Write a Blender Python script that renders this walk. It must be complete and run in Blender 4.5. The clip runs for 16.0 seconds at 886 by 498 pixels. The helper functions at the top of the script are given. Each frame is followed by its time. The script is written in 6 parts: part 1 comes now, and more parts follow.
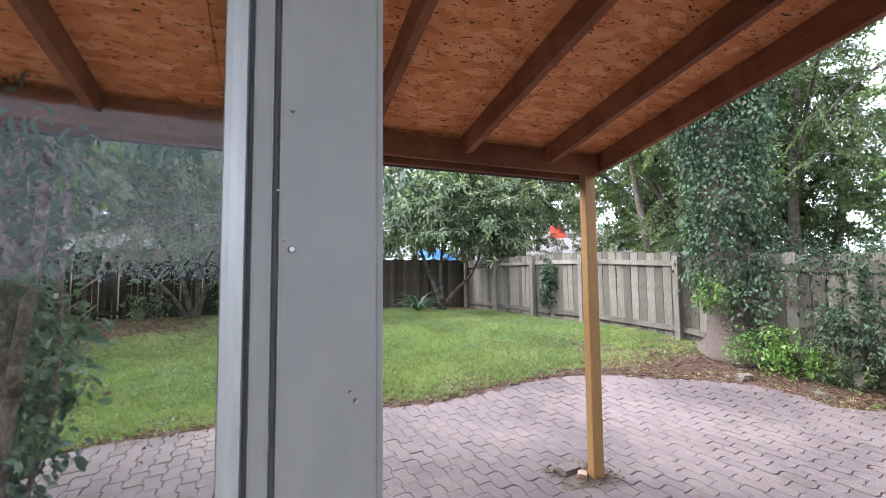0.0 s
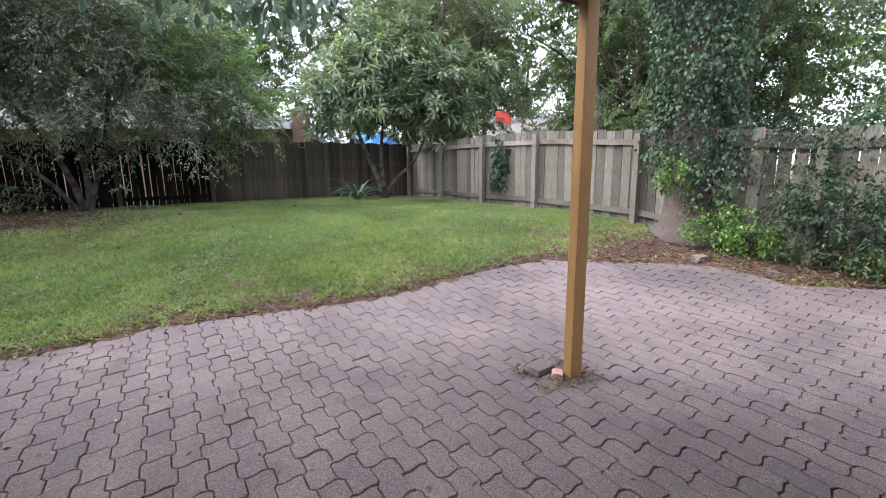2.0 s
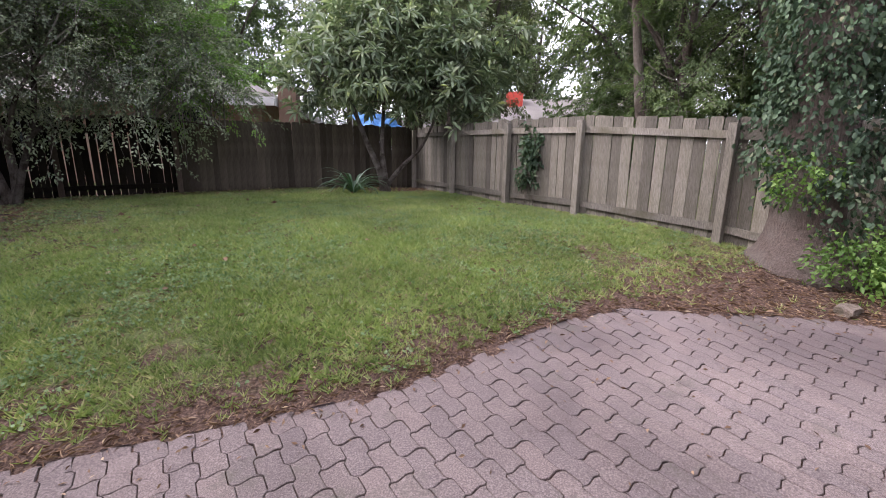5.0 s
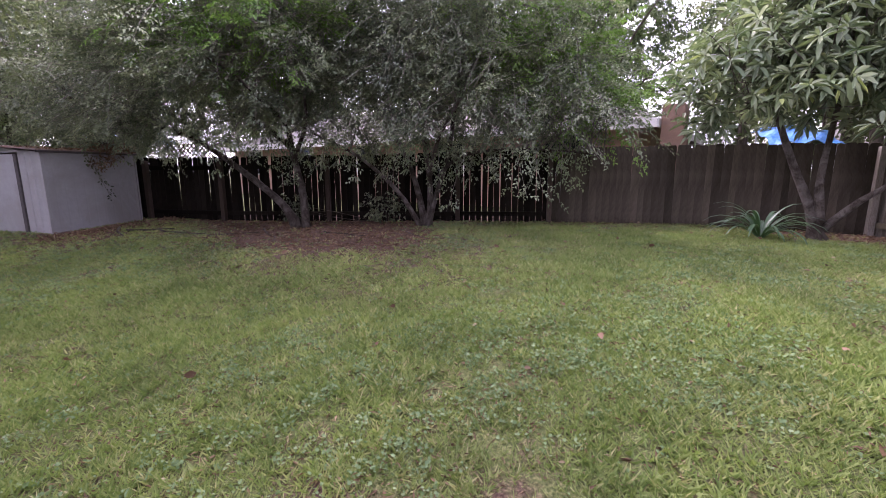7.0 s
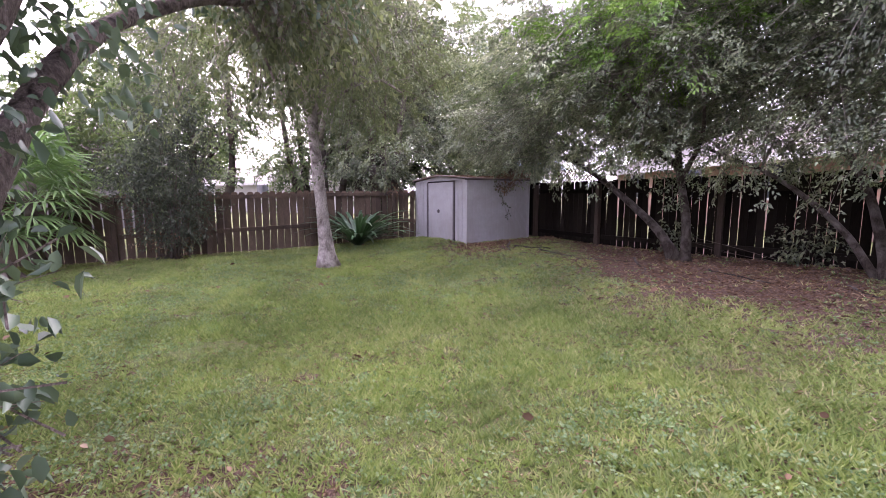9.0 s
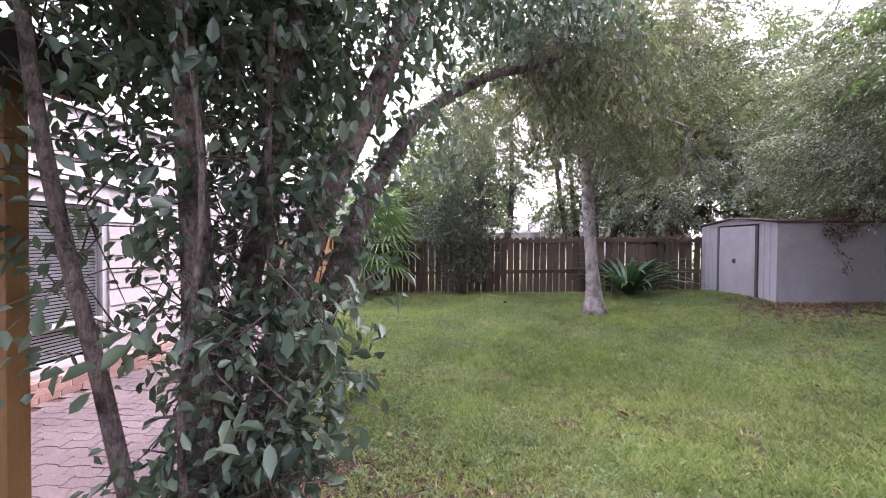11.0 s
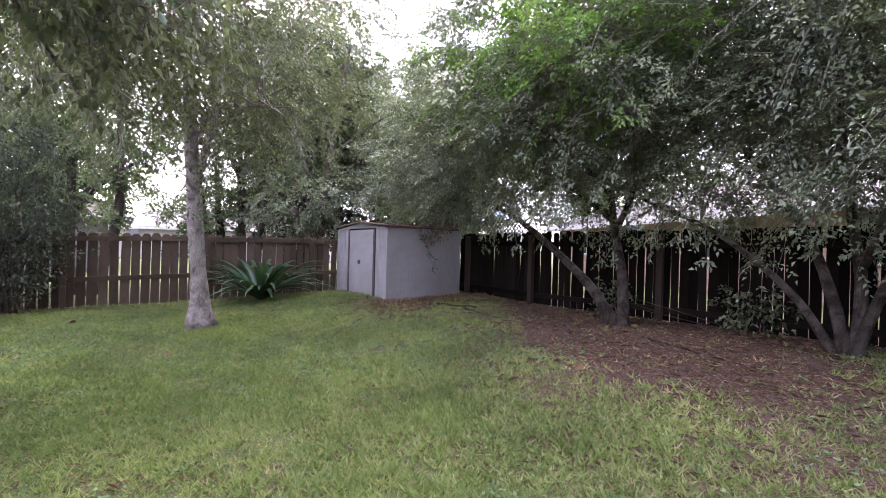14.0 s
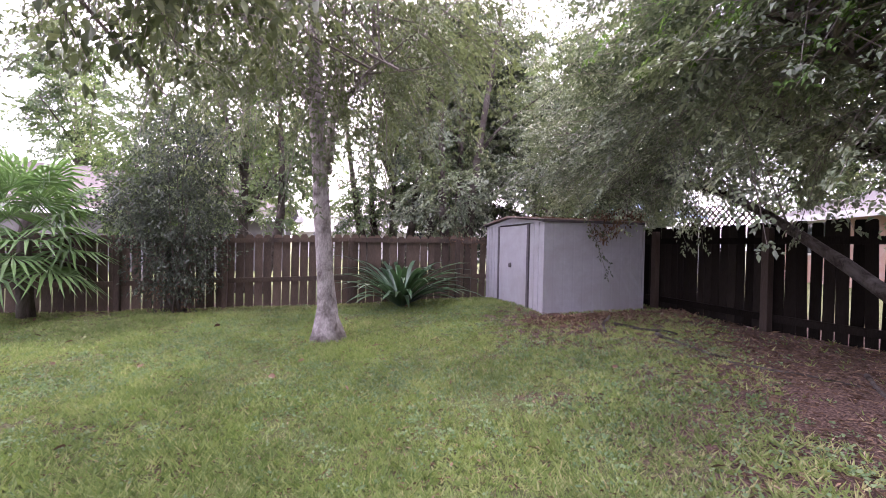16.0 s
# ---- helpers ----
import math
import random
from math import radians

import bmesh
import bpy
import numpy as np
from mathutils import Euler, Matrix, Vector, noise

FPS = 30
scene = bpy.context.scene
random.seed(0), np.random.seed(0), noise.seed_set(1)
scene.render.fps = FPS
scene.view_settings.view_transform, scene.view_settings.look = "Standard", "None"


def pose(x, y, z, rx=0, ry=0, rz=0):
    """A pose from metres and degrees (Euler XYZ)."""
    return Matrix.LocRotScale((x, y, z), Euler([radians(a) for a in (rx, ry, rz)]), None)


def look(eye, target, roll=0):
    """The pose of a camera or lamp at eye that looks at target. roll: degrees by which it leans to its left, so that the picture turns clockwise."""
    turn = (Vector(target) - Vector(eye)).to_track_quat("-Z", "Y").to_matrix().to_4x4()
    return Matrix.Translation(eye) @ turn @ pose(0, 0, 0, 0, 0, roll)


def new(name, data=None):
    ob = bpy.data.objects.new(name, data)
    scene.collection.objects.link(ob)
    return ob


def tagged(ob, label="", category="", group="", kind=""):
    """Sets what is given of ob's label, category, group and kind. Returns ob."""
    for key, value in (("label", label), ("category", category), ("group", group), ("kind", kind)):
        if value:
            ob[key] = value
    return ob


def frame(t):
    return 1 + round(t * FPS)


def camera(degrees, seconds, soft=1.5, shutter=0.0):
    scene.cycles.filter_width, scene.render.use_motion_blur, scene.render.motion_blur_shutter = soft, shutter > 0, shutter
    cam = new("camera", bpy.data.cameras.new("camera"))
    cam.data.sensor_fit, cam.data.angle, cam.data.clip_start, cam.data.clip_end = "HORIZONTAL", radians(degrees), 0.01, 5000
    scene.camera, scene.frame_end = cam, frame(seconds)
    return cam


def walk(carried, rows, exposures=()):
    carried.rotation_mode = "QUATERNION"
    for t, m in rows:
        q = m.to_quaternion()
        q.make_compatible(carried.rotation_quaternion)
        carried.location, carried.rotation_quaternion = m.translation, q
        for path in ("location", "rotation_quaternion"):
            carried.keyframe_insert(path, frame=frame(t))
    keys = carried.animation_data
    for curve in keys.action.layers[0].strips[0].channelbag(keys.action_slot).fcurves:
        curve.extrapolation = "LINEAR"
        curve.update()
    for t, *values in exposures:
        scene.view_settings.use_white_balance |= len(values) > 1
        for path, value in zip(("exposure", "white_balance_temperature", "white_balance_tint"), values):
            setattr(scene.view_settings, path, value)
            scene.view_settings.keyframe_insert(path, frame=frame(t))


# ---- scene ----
cam = camera(91.9, 16.0, soft=0.55)
PATH = [
    (0, (-0.01, -0.115, 1.385), (-0.012, 1.881, 1.517), -0.5),
    (0.5, (0.013, 0.024, 1.339), (0.021, 2.023, 1.385), -0.5),
    (1, (0.001, 0.177, 1.286), (0.11, 2.17, 1.169), -0.6),
    (1.5, (-0.115, 0.43, 1.212), (0.079, 2.405, 0.966), -0.6),
    (2, (-0.043, 0.668, 1.235), (0.217, 2.616, 0.863), -0.7),
    (2.5, (-0.004, 0.972, 1.277), (0.304, 2.908, 0.88), -0.6),
    (3, (-0.039, 1.199, 1.28), (0.283, 3.128, 0.863), -0.4),
    (3.2, (-0.007, 1.299, 1.308), (0.314, 3.227, 0.883), -0.1),
    (5.3, (-0.098, 2.601, 1.378), (0.14, 4.536, 0.928), 0.9),
    (5.5, (-0.121, 2.73, 1.379), (-0.002, 4.677, 0.938), 0.5),
    (6, (-0.321, 2.975, 1.384), (-0.594, 4.911, 0.964), 0.1),
    (6.5, (-0.543, 3.359, 1.472), (-1.262, 5.183, 1.077), -0.2),
    (7, (-0.773, 3.627, 1.484), (-1.942, 5.21, 1.128), -0.2),
    (7.5, (-0.999, 3.751, 1.494), (-2.483, 5.049, 1.159), -0.2),
    (8, (-1.174, 3.812, 1.507), (-2.875, 4.819, 1.198), 0.1),
    (8.5, (-1.291, 3.924, 1.524), (-3.183, 4.508, 1.243), 0.0),
    (9, (-1.334, 3.997, 1.5), (-3.307, 4.212, 1.25), 0.0),
    (9.5, (-1.323, 3.999, 1.501), (-3.313, 3.945, 1.3), 0.1),
    (10, (-1.315, 3.965, 1.503), (-3.271, 3.572, 1.364), 0.1),
    (10.2, (-1.318, 3.952, 1.51), (-3.236, 3.397, 1.392), 0.2),
    (12.3, (-1.507, 4.242, 1.351), (-3.182, 3.149, 1.354), 0.9),
    (12.5, (-1.57, 4.317, 1.371), (-3.382, 3.47, 1.375), 1.0),
    (13, (-1.716, 4.56, 1.383), (-3.703, 4.334, 1.39), 1.4),
    (13.5, (-1.999, 4.766, 1.436), (-3.986, 4.997, 1.435), 1.6),
    (14, (-2.365, 4.91, 1.452), (-4.323, 5.317, 1.449), 1.6),
    (14.5, (-2.79, 5.109, 1.396), (-4.734, 5.579, 1.4), 1.8),
    (15, (-3.239, 5.193, 1.404), (-5.183, 5.663, 1.4), 1.6),
    (15.5, (-3.678, 5.143, 1.431), (-5.658, 5.426, 1.419), 1.7),
    (16, (-4.012, 5.077, 1.451), (-5.986, 4.753, 1.43), 1.2),
]
walk(cam, [(t, look(eye, target, roll)) for t, eye, target, roll in PATH],
     [(0, 2.35, 5950, 14), (0.6, 2.15, 5900, 14), (1.5, 2.0, 5950, 14), (3.2, 1.75, 6100, 18), (5.5, 1.6, 6350, 28), (7, 2.0, 6250, 42), (8.5, 2.4, 6250, 42), (9.5, 2.7, 6350, 46), (10.2, 2.6, 6300, 44), (12.5, 2.45, 6050, 34), (13.0, 2.2, 6050, 34), (13.5, 2.05, 6050, 34), (14.0, 2.45, 6100, 36), (14.5, 2.6, 6150, 38), (16, 2.8, 6250, 44)])

# ---- sky, sun, exposure ----
world = bpy.data.worlds.new("overcast_sky")
scene.world = world
world.use_nodes = True
wn, wl = world.node_tree.nodes, world.node_tree.links
wn.clear()
sky = wn.new("ShaderNodeTexSky")
sky.sky_type = "NISHITA"
sky.sun_disc = False
sky.sun_elevation, sky.sun_rotation = radians(38), radians(250)
sky.dust_density, sky.air_density = 4.0, 1.0
cloud = wn.new("ShaderNodeMix")
cloud.data_type = "RGBA"
cloud.inputs[0].default_value = 0.72
cloud.inputs[7].default_value = (8.6, 8.9, 9.6, 1)
back = wn.new("ShaderNodeBackground")
back.inputs[1].default_value = 0.13
wout = wn.new("ShaderNodeOutputWorld")
wl.new(sky.outputs[0], cloud.inputs[6])
wl.new(cloud.outputs[2], back.inputs[0])
wl.new(back.outputs[0], wout.inputs[0])

sun_data = bpy.data.lights.new("sun", "SUN")
sun_data.energy, sun_data.angle, sun_data.color = 1.5, radians(30), (1.0, 0.96, 0.9)
sun = new("sun", sun_data)
sun.matrix_world = look((-20, 8, 22), (0, 2, 0))


# ---- material helpers ----
def mat(name, rough=0.8, metal=0.0, spec=0.3):
    m = bpy.data.materials.new(name)
    m.use_nodes = True
    n = m.node_tree.nodes
    p = n["Principled BSDF"]
    p.inputs["Roughness"].default_value = rough
    p.inputs["Metallic"].default_value = metal
    p.inputs["Specular IOR Level"].default_value = spec
    return m, n, m.node_tree.links, p


def ramp(n, stops):
    r = n.new("ShaderNodeValToRGB")
    e = r.color_ramp.elements
    while len(e) < len(stops):
        e.new(0.5)
    for k, (at, c) in zip(e, stops):
        k.position, k.color = at, (*c, 1)
    return r


def coords(n, l, scale=(1, 1, 1), kind="Object"):
    tc, mp = n.new("ShaderNodeTexCoord"), n.new("ShaderNodeMapping")
    mp.inputs["Scale"].default_value = scale
    l.new(tc.outputs[kind], mp.inputs[0])
    return mp.outputs[0]


def noise_tex(n, l, vec, scale, detail=4.0, rough=0.6, dist=0.0):
    t = n.new("ShaderNodeTexNoise")
    t.inputs["Scale"].default_value, t.inputs["Detail"].default_value = scale, detail
    t.inputs["Roughness"].default_value, t.inputs["Distortion"].default_value = rough, dist
    l.new(vec, t.inputs["Vector"])
    return t.outputs["Fac"]


def blend(n, l, fac, a, b, how="MIX"):
    m = n.new("ShaderNodeMix")
    m.data_type, m.blend_type = "RGBA", how
    for k, v in ((0, fac), (6, a), (7, b)):
        if isinstance(v, (int, float)):
            m.inputs[k].default_value = v
        elif isinstance(v, tuple):
            m.inputs[k].default_value = (*v, 1)
        else:
            l.new(v, m.inputs[k])
    return m.outputs[2]


def bump(n, l, p, height, strength=0.4, dist=0.01):
    b = n.new("ShaderNodeBump")
    b.inputs["Strength"].default_value, b.inputs["Distance"].default_value = strength, dist
    l.new(height, b.inputs["Height"])
    l.new(b.outputs[0], p.inputs["Normal"])


def mottled(name, dark, light, scale=(6, 6, 6), fine=40.0, coarse=1.5, rough=0.85, strength=0.4, dist=0.01, stain=None, spread=0.25, metal=0.0, kind="Object", spec=0.3):
    """A surface with grain and larger stains, and a little difference from piece to piece."""
    m, n, l, p = mat(name, rough, metal, spec)
    v = coords(n, l, scale, kind)
    g = noise_tex(n, l, v, fine / 6, 6, 0.7)
    r = ramp(n, [(0.3, dark), (0.7, light)])
    l.new(g, r.inputs[0])
    c = r.outputs[0]
    if stain:
        w = noise_tex(n, l, coords(n, l, (1, 1, 1), kind), coarse, 5, 0.65, 0.6)
        k = ramp(n, [(0.42, (0, 0, 0)), (0.68, (1, 1, 1))])
        l.new(w, k.inputs[0])
        c = blend(n, l, k.outputs[0], c, stain)
    info = n.new("ShaderNodeObjectInfo")
    hsv = n.new("ShaderNodeHueSaturation")
    mul = n.new("ShaderNodeMapRange")
    mul.inputs["To Min"].default_value, mul.inputs["To Max"].default_value = 1 - spread, 1 + spread
    l.new(info.outputs["Random"], mul.inputs["Value"])
    l.new(mul.outputs[0], hsv.inputs["Value"])
    l.new(c, hsv.inputs["Color"])
    l.new(hsv.outputs[0], p.inputs["Base Color"])
    bump(n, l, p, g, strength, dist)
    return m


def leafy(name, stops, trans=0.35, rough=0.5, gloss=0.35):
    """Leaves: each one its own shade, thin enough to let light through."""
    m, n, l, p = mat(name, rough, 0, gloss)
    geo = n.new("ShaderNodeNewGeometry")
    r = ramp(n, stops)
    tone = n.new("ShaderNodeAttribute")
    tone.attribute_name = "tone"
    own = n.new("ShaderNodeMix")
    own.inputs[0].default_value = 0.35
    l.new(tone.outputs["Fac"], own.inputs[2])
    l.new(geo.outputs["Random Per Island"], own.inputs[3])
    l.new(own.outputs[0], r.inputs[0])
    big = noise_tex(n, l, coords(n, l), 0.9, 2)
    k = ramp(n, [(0.3, (0.72, 0.74, 0.74)), (0.7, (1.2, 1.2, 1.1))])
    l.new(big, k.inputs[0])
    c = blend(n, l, 1.0, r.outputs[0], k.outputs[0], "MULTIPLY")
    l.new(c, p.inputs["Base Color"])
    t = n.new("ShaderNodeBsdfTranslucent")
    l.new(blend(n, l, 1.0, c, (1.12, 1.22, 0.75), "MULTIPLY"), t.inputs["Color"])
    mix = n.new("ShaderNodeMixShader")
    mix.inputs[0].default_value = trans
    l.new(p.outputs[0], mix.inputs[1])
    l.new(t.outputs[0], mix.inputs[2])
    l.new(mix.outputs[0], n["Material Output"].inputs[0])
    return m


# ---- materials ----
M_POST = mottled("yellow_brown_painted_wood", (0.228, 0.1292, 0.0456), (0.3192, 0.19, 0.076), (8, 8, 1.2), 60, 2, 0.6, 0.25, 0.004, (0.24, 0.13, 0.05))
M_RAFTER = mottled("brown_stained_lumber", (0.19, 0.0722, 0.038), (0.2888, 0.1178, 0.0646), (9, 1.5, 9), 50, 3, 0.75, 0.3, 0.004, (0.13, 0.05, 0.03))
M_FENCE_GREY = mottled("weathered_grey_cedar", (0.05, 0.044, 0.037), (0.285, 0.26, 0.228), (26, 26, 1.2), 70, 1.3, 0.92, 0.8, 0.006, (0.085, 0.078, 0.05), 0.45)
# back fence: base colour taken near black to carry the deep tree shade
M_FENCE_DARK = mottled("old_fence_wood_dark_with_shade", (0.005, 0.0043, 0.0037), (0.017, 0.0143, 0.012), (22, 22, 1.6), 60, 0.7, 0.95, 0.5, 0.004, (0.01824, 0.0152, 0.01216), 0.5, spec=0.03)
M_FENCE_UMBER = mottled("umber_brown_fence_boards", (0.018, 0.0145, 0.011), (0.07, 0.057, 0.044), (22, 22, 1.4), 60, 1.2, 0.95, 0.5, 0.004, (0.12, 0.105, 0.084), 0.45, spec=0.05)
M_FENCE_POST = mottled("dark_brown_fence_posts", (0.038, 0.02736, 0.02128), (0.0836, 0.06232, 0.04864), (22, 22, 1.6), 60, 0.7, 0.95, 0.5, 0.004)
M_FENCE_BROWN = mottled("brown_aged_fence_wood", (0.06, 0.042, 0.03), (0.155, 0.112, 0.083), (22, 22, 1.6), 60, 1.5, 0.9, 0.5, 0.004, (0.045, 0.037, 0.03), 0.35)
M_FENCE_CEDAR = mottled("tan_cedar_boards", (0.152, 0.095, 0.0646), (0.2432, 0.1596, 0.114), (22, 22, 1.6), 60, 1.5, 0.9, 0.5, 0.004, (0.16, 0.11, 0.085))
M_GATE = mottled("new_orange_cedar", (0.3192, 0.152, 0.0532), (0.418, 0.228, 0.0988), (22, 22, 1.6), 60, 2, 0.8, 0.4, 0.004, (0.36, 0.17, 0.07))
M_SHED = mottled("grey_painted_sheet_metal", (0.304, 0.304, 0.3154), (0.3572, 0.3572, 0.3686), (3, 3, 3), 20, 1.3, 0.55, 0.08, 0.003, (0.2736, 0.266, 0.2584), 0.03)
# dark trim colour, also painted in for shade at the shed's gaps and base
M_SHED_DARK = mottled("dark_shed_trim_and_shade", (0.05, 0.045, 0.05), (0.09, 0.08, 0.08), (3, 3, 3), 30, 2, 0.6, 0.1, 0.003)
M_SHED_ROOF = mottled("leaf_stained_shed_roof", (0.2128, 0.1672, 0.152), (0.342, 0.2888, 0.266), (3, 3, 3), 40, 2, 0.7, 0.2, 0.003, (0.2, 0.11, 0.08))
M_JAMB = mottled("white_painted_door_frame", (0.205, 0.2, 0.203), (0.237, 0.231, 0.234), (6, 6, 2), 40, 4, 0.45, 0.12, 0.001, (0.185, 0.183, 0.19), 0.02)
M_ALU = mottled("pale_aluminium_stile", (0.3192, 0.3268, 0.3382), (0.4028, 0.4104, 0.4218), (4, 4, 1), 60, 3, 0.4, 0.1, 0.001, None, 0.02, 0.3)
M_GROOVE = mottled("grey_rubber_seal", (0.07, 0.07, 0.078), (0.13, 0.13, 0.14), (5, 5, 5), 40, 3, 0.7, 0.2, 0.001)
M_SCREW = mottled("grey_screw_head", (0.25, 0.25, 0.26), (0.4, 0.4, 0.4), (40, 40, 40), 60, 4, 0.4, 0.2, 0.001, None, 0.1, 0.6)
M_SIDING = mottled("grey_lap_siding", (0.3344, 0.3192, 0.3116), (0.4256, 0.4104, 0.3952), (4, 4, 4), 40, 1.2, 0.8, 0.2, 0.004, (0.38, 0.36, 0.34))
M_WALL_GREY = mottled("dull_grey_wall", (0.13, 0.125, 0.12), (0.19, 0.183, 0.175), (4, 4, 4), 40, 1.2, 0.85, 0.2, 0.004, (0.11, 0.105, 0.1))
M_WHITE = mottled("white_trim_paint", (0.5016, 0.5016, 0.494), (0.5928, 0.5928, 0.5852), (5, 5, 5), 30, 2, 0.55, 0.12, 0.003, (0.4408, 0.4332, 0.4104), 0.04)
M_BRICK = mottled("reddish_tan_brick", (0.30, 0.17, 0.13), (0.46, 0.29, 0.23), (9, 9, 9), 40, 3, 0.9, 0.5, 0.004, (0.4, 0.3, 0.26))
M_MORTAR = mottled("pale_mortar", (0.4, 0.37, 0.34), (0.52, 0.49, 0.45), (9, 9, 9), 40, 3, 0.95, 0.4, 0.004)
M_SHINGLE = mottled("grey_brown_shingles", (0.05, 0.041, 0.038), (0.10, 0.085, 0.08), (3, 3, 12), 60, 1.1, 0.95, 0.5, 0.01, (0.075, 0.062, 0.056))
M_PALE_ROOF = mottled("pale_weathered_roof", (0.15, 0.138, 0.13), (0.22, 0.203, 0.192), (3, 3, 12), 60, 1.1, 0.9, 0.3, 0.01, (0.13, 0.12, 0.112))
M_REDBRICK = mottled("bright_red_brick", (0.45, 0.06, 0.045), (0.62, 0.11, 0.08), (8, 8, 8), 40, 2, 0.8, 0.3, 0.004)
M_TARP = mottled("blue_plastic_tarp", (0.05, 0.17, 0.45), (0.09, 0.27, 0.62), (3, 3, 3), 20, 2, 0.45, 0.4, 0.02, (0.16, 0.33, 0.6))
M_PLASTER = mottled("white_room_plaster", (0.55, 0.54, 0.52), (0.62, 0.61, 0.59), (3, 3, 3), 20, 1, 0.9, 0.1, 0.003, None, 0.02)
M_ROOMFLOOR = mottled("tan_room_floor", (0.25, 0.18, 0.12), (0.36, 0.27, 0.2), (3, 20, 3), 30, 1, 0.6, 0.1, 0.003)
M_BLIND = mottled("white_blind_slat", (0.55, 0.55, 0.56), (0.66, 0.66, 0.67), (3, 3, 3), 20, 2, 0.5, 0.05, 0.001, None, 0.06)
M_BARK = mottled("grey_brown_bark", (0.022, 0.018, 0.015), (0.085, 0.068, 0.057), (7, 7, 2), 60, 5.0, 0.95, 1.0, 0.04, (0.16, 0.145, 0.13), spec=0.1)
M_BARK_DARK = mottled("dark_wet_bark", (0.028, 0.022, 0.018), (0.085, 0.068, 0.055), (9, 9, 3), 45, 2.2, 0.95, 0.9, 0.02, (0.13, 0.115, 0.10))
M_BARK_PALE = mottled("pale_lichen_bark", (0.23, 0.21, 0.19), (0.50, 0.46, 0.435), (7, 7, 2.5), 50, 6, 0.95, 0.9, 0.02, (0.0988, 0.0798, 0.0722), spec=0.1)
M_BARK_RED = mottled("ivy_trunk_bark", (0.06, 0.045, 0.038), (0.22, 0.17, 0.15), (8, 8, 2), 45, 2, 0.95, 1.0, 0.03, (0.2, 0.17, 0.15))
M_STUMP = mottled("weathered_stump_wood", (0.13, 0.10, 0.085), (0.30, 0.25, 0.22), (9, 9, 2), 45, 3, 0.95, 0.9, 0.02, (0.09, 0.07, 0.06))
M_DIRT = mottled("sandy_loose_dirt", (0.13, 0.095, 0.075), (0.40, 0.33, 0.28), (14, 14, 14), 60, 9, 0.98, 1.0, 0.03, (0.13, 0.11, 0.075))
M_STRAW = leafy("dry_straw_and_needles", [(0, (0.065, 0.036, 0.027)), (0.5, (0.17, 0.105, 0.074)), (0.85, (0.31, 0.21, 0.15)), (1, (0.5, 0.40, 0.30))], 0.12, 0.8, 0.1)
M_GRASS = leafy("lawn_grass", [(0, (0.098, 0.158, 0.05)), (0.4, (0.185, 0.248, 0.085)), (0.7, (0.28, 0.33, 0.138)), (0.88, (0.41, 0.38, 0.22)), (1, (0.51, 0.43, 0.30))], 0.42, 0.6, 0.2)
M_CLOVER = leafy("broad_leaved_lawn_weeds", [(0, (0.11, 0.18, 0.085)), (0.6, (0.18, 0.26, 0.135)), (1, (0.27, 0.345, 0.21))], 0.35, 0.6, 0.2)
M_LEAF_FINE = leafy("fine_grey_green_leaves", [(0, (0.045, 0.063, 0.041)), (0.45, (0.14, 0.176, 0.112)), (0.8, (0.27, 0.315, 0.21)), (1, (0.42, 0.445, 0.30))], 0.27, 0.38, 0.55)
M_TWIG = mottled("pale_grey_twigs", (0.085, 0.075, 0.064), (0.21, 0.19, 0.165), (9, 9, 9), 60, 5, 0.9, 0.3, 0.002)
M_LEAF_OLIVE = leafy("airy_olive_leaves", [(0, (0.07, 0.088, 0.05)), (0.5, (0.135, 0.16, 0.095)), (0.9, (0.22, 0.25, 0.155)), (1, (0.27, 0.255, 0.155))], 0.34)
M_LEAF_LOQUAT = leafy("long_loquat_leaves", [(0, (0.075, 0.118, 0.07)), (0.5, (0.165, 0.215, 0.135)), (0.85, (0.30, 0.35, 0.235)), (1, (0.36, 0.42, 0.15))], 0.25, 0.45, 0.45)
M_LEAF_DARK = leafy("glossy_dark_green_leaves", [(0, (0.042, 0.078, 0.052)), (0.6, (0.098, 0.152, 0.108)), (1, (0.185, 0.25, 0.175))], 0.2, 0.45, 0.5)
M_BARK_CLAD = mottled("mottled_pinkish_bark", (0.14, 0.112, 0.10), (0.50, 0.42, 0.38), (8, 8, 2.5), 70, 9, 0.95, 1.0, 0.04, (0.05, 0.04, 0.036), spec=0.1)
M_IVY = leafy("ivy_leaves", [(0, (0.022, 0.044, 0.026)), (0.6, (0.055, 0.095, 0.055)), (0.88, (0.11, 0.16, 0.095)), (1, (0.17, 0.105, 0.07))], 0.18, 0.6, 0.3)
M_LEAF_BRIGHT = leafy("bright_young_leaves", [(0, (0.075, 0.155, 0.035)), (0.6, (0.15, 0.26, 0.07)), (1, (0.27, 0.39, 0.125))], 0.42)
M_LEAF_WOODS = leafy("woods_leaves", [(0, (0.045, 0.075, 0.036)), (0.5, (0.10, 0.145, 0.068)), (1, (0.20, 0.255, 0.115))], 0.32)
M_LEAF_DUSK = leafy("dusky_shrub_leaves", [(0, (0.032, 0.040, 0.030)), (0.6, (0.065, 0.082, 0.06)), (1, (0.12, 0.15, 0.09))], 0.25)
M_PALM = leafy("palm_fan_green", [(0, (0.085, 0.165, 0.06)), (0.6, (0.17, 0.28, 0.10)), (1, (0.34, 0.42, 0.13))], 0.3, 0.4, 0.45)
M_STRAP = leafy("dark_strap_leaves", [(0, (0.036, 0.084, 0.042)), (0.6, (0.072, 0.144, 0.072)), (1, (0.144, 0.228, 0.108))], 0.25, 0.38, 0.5)

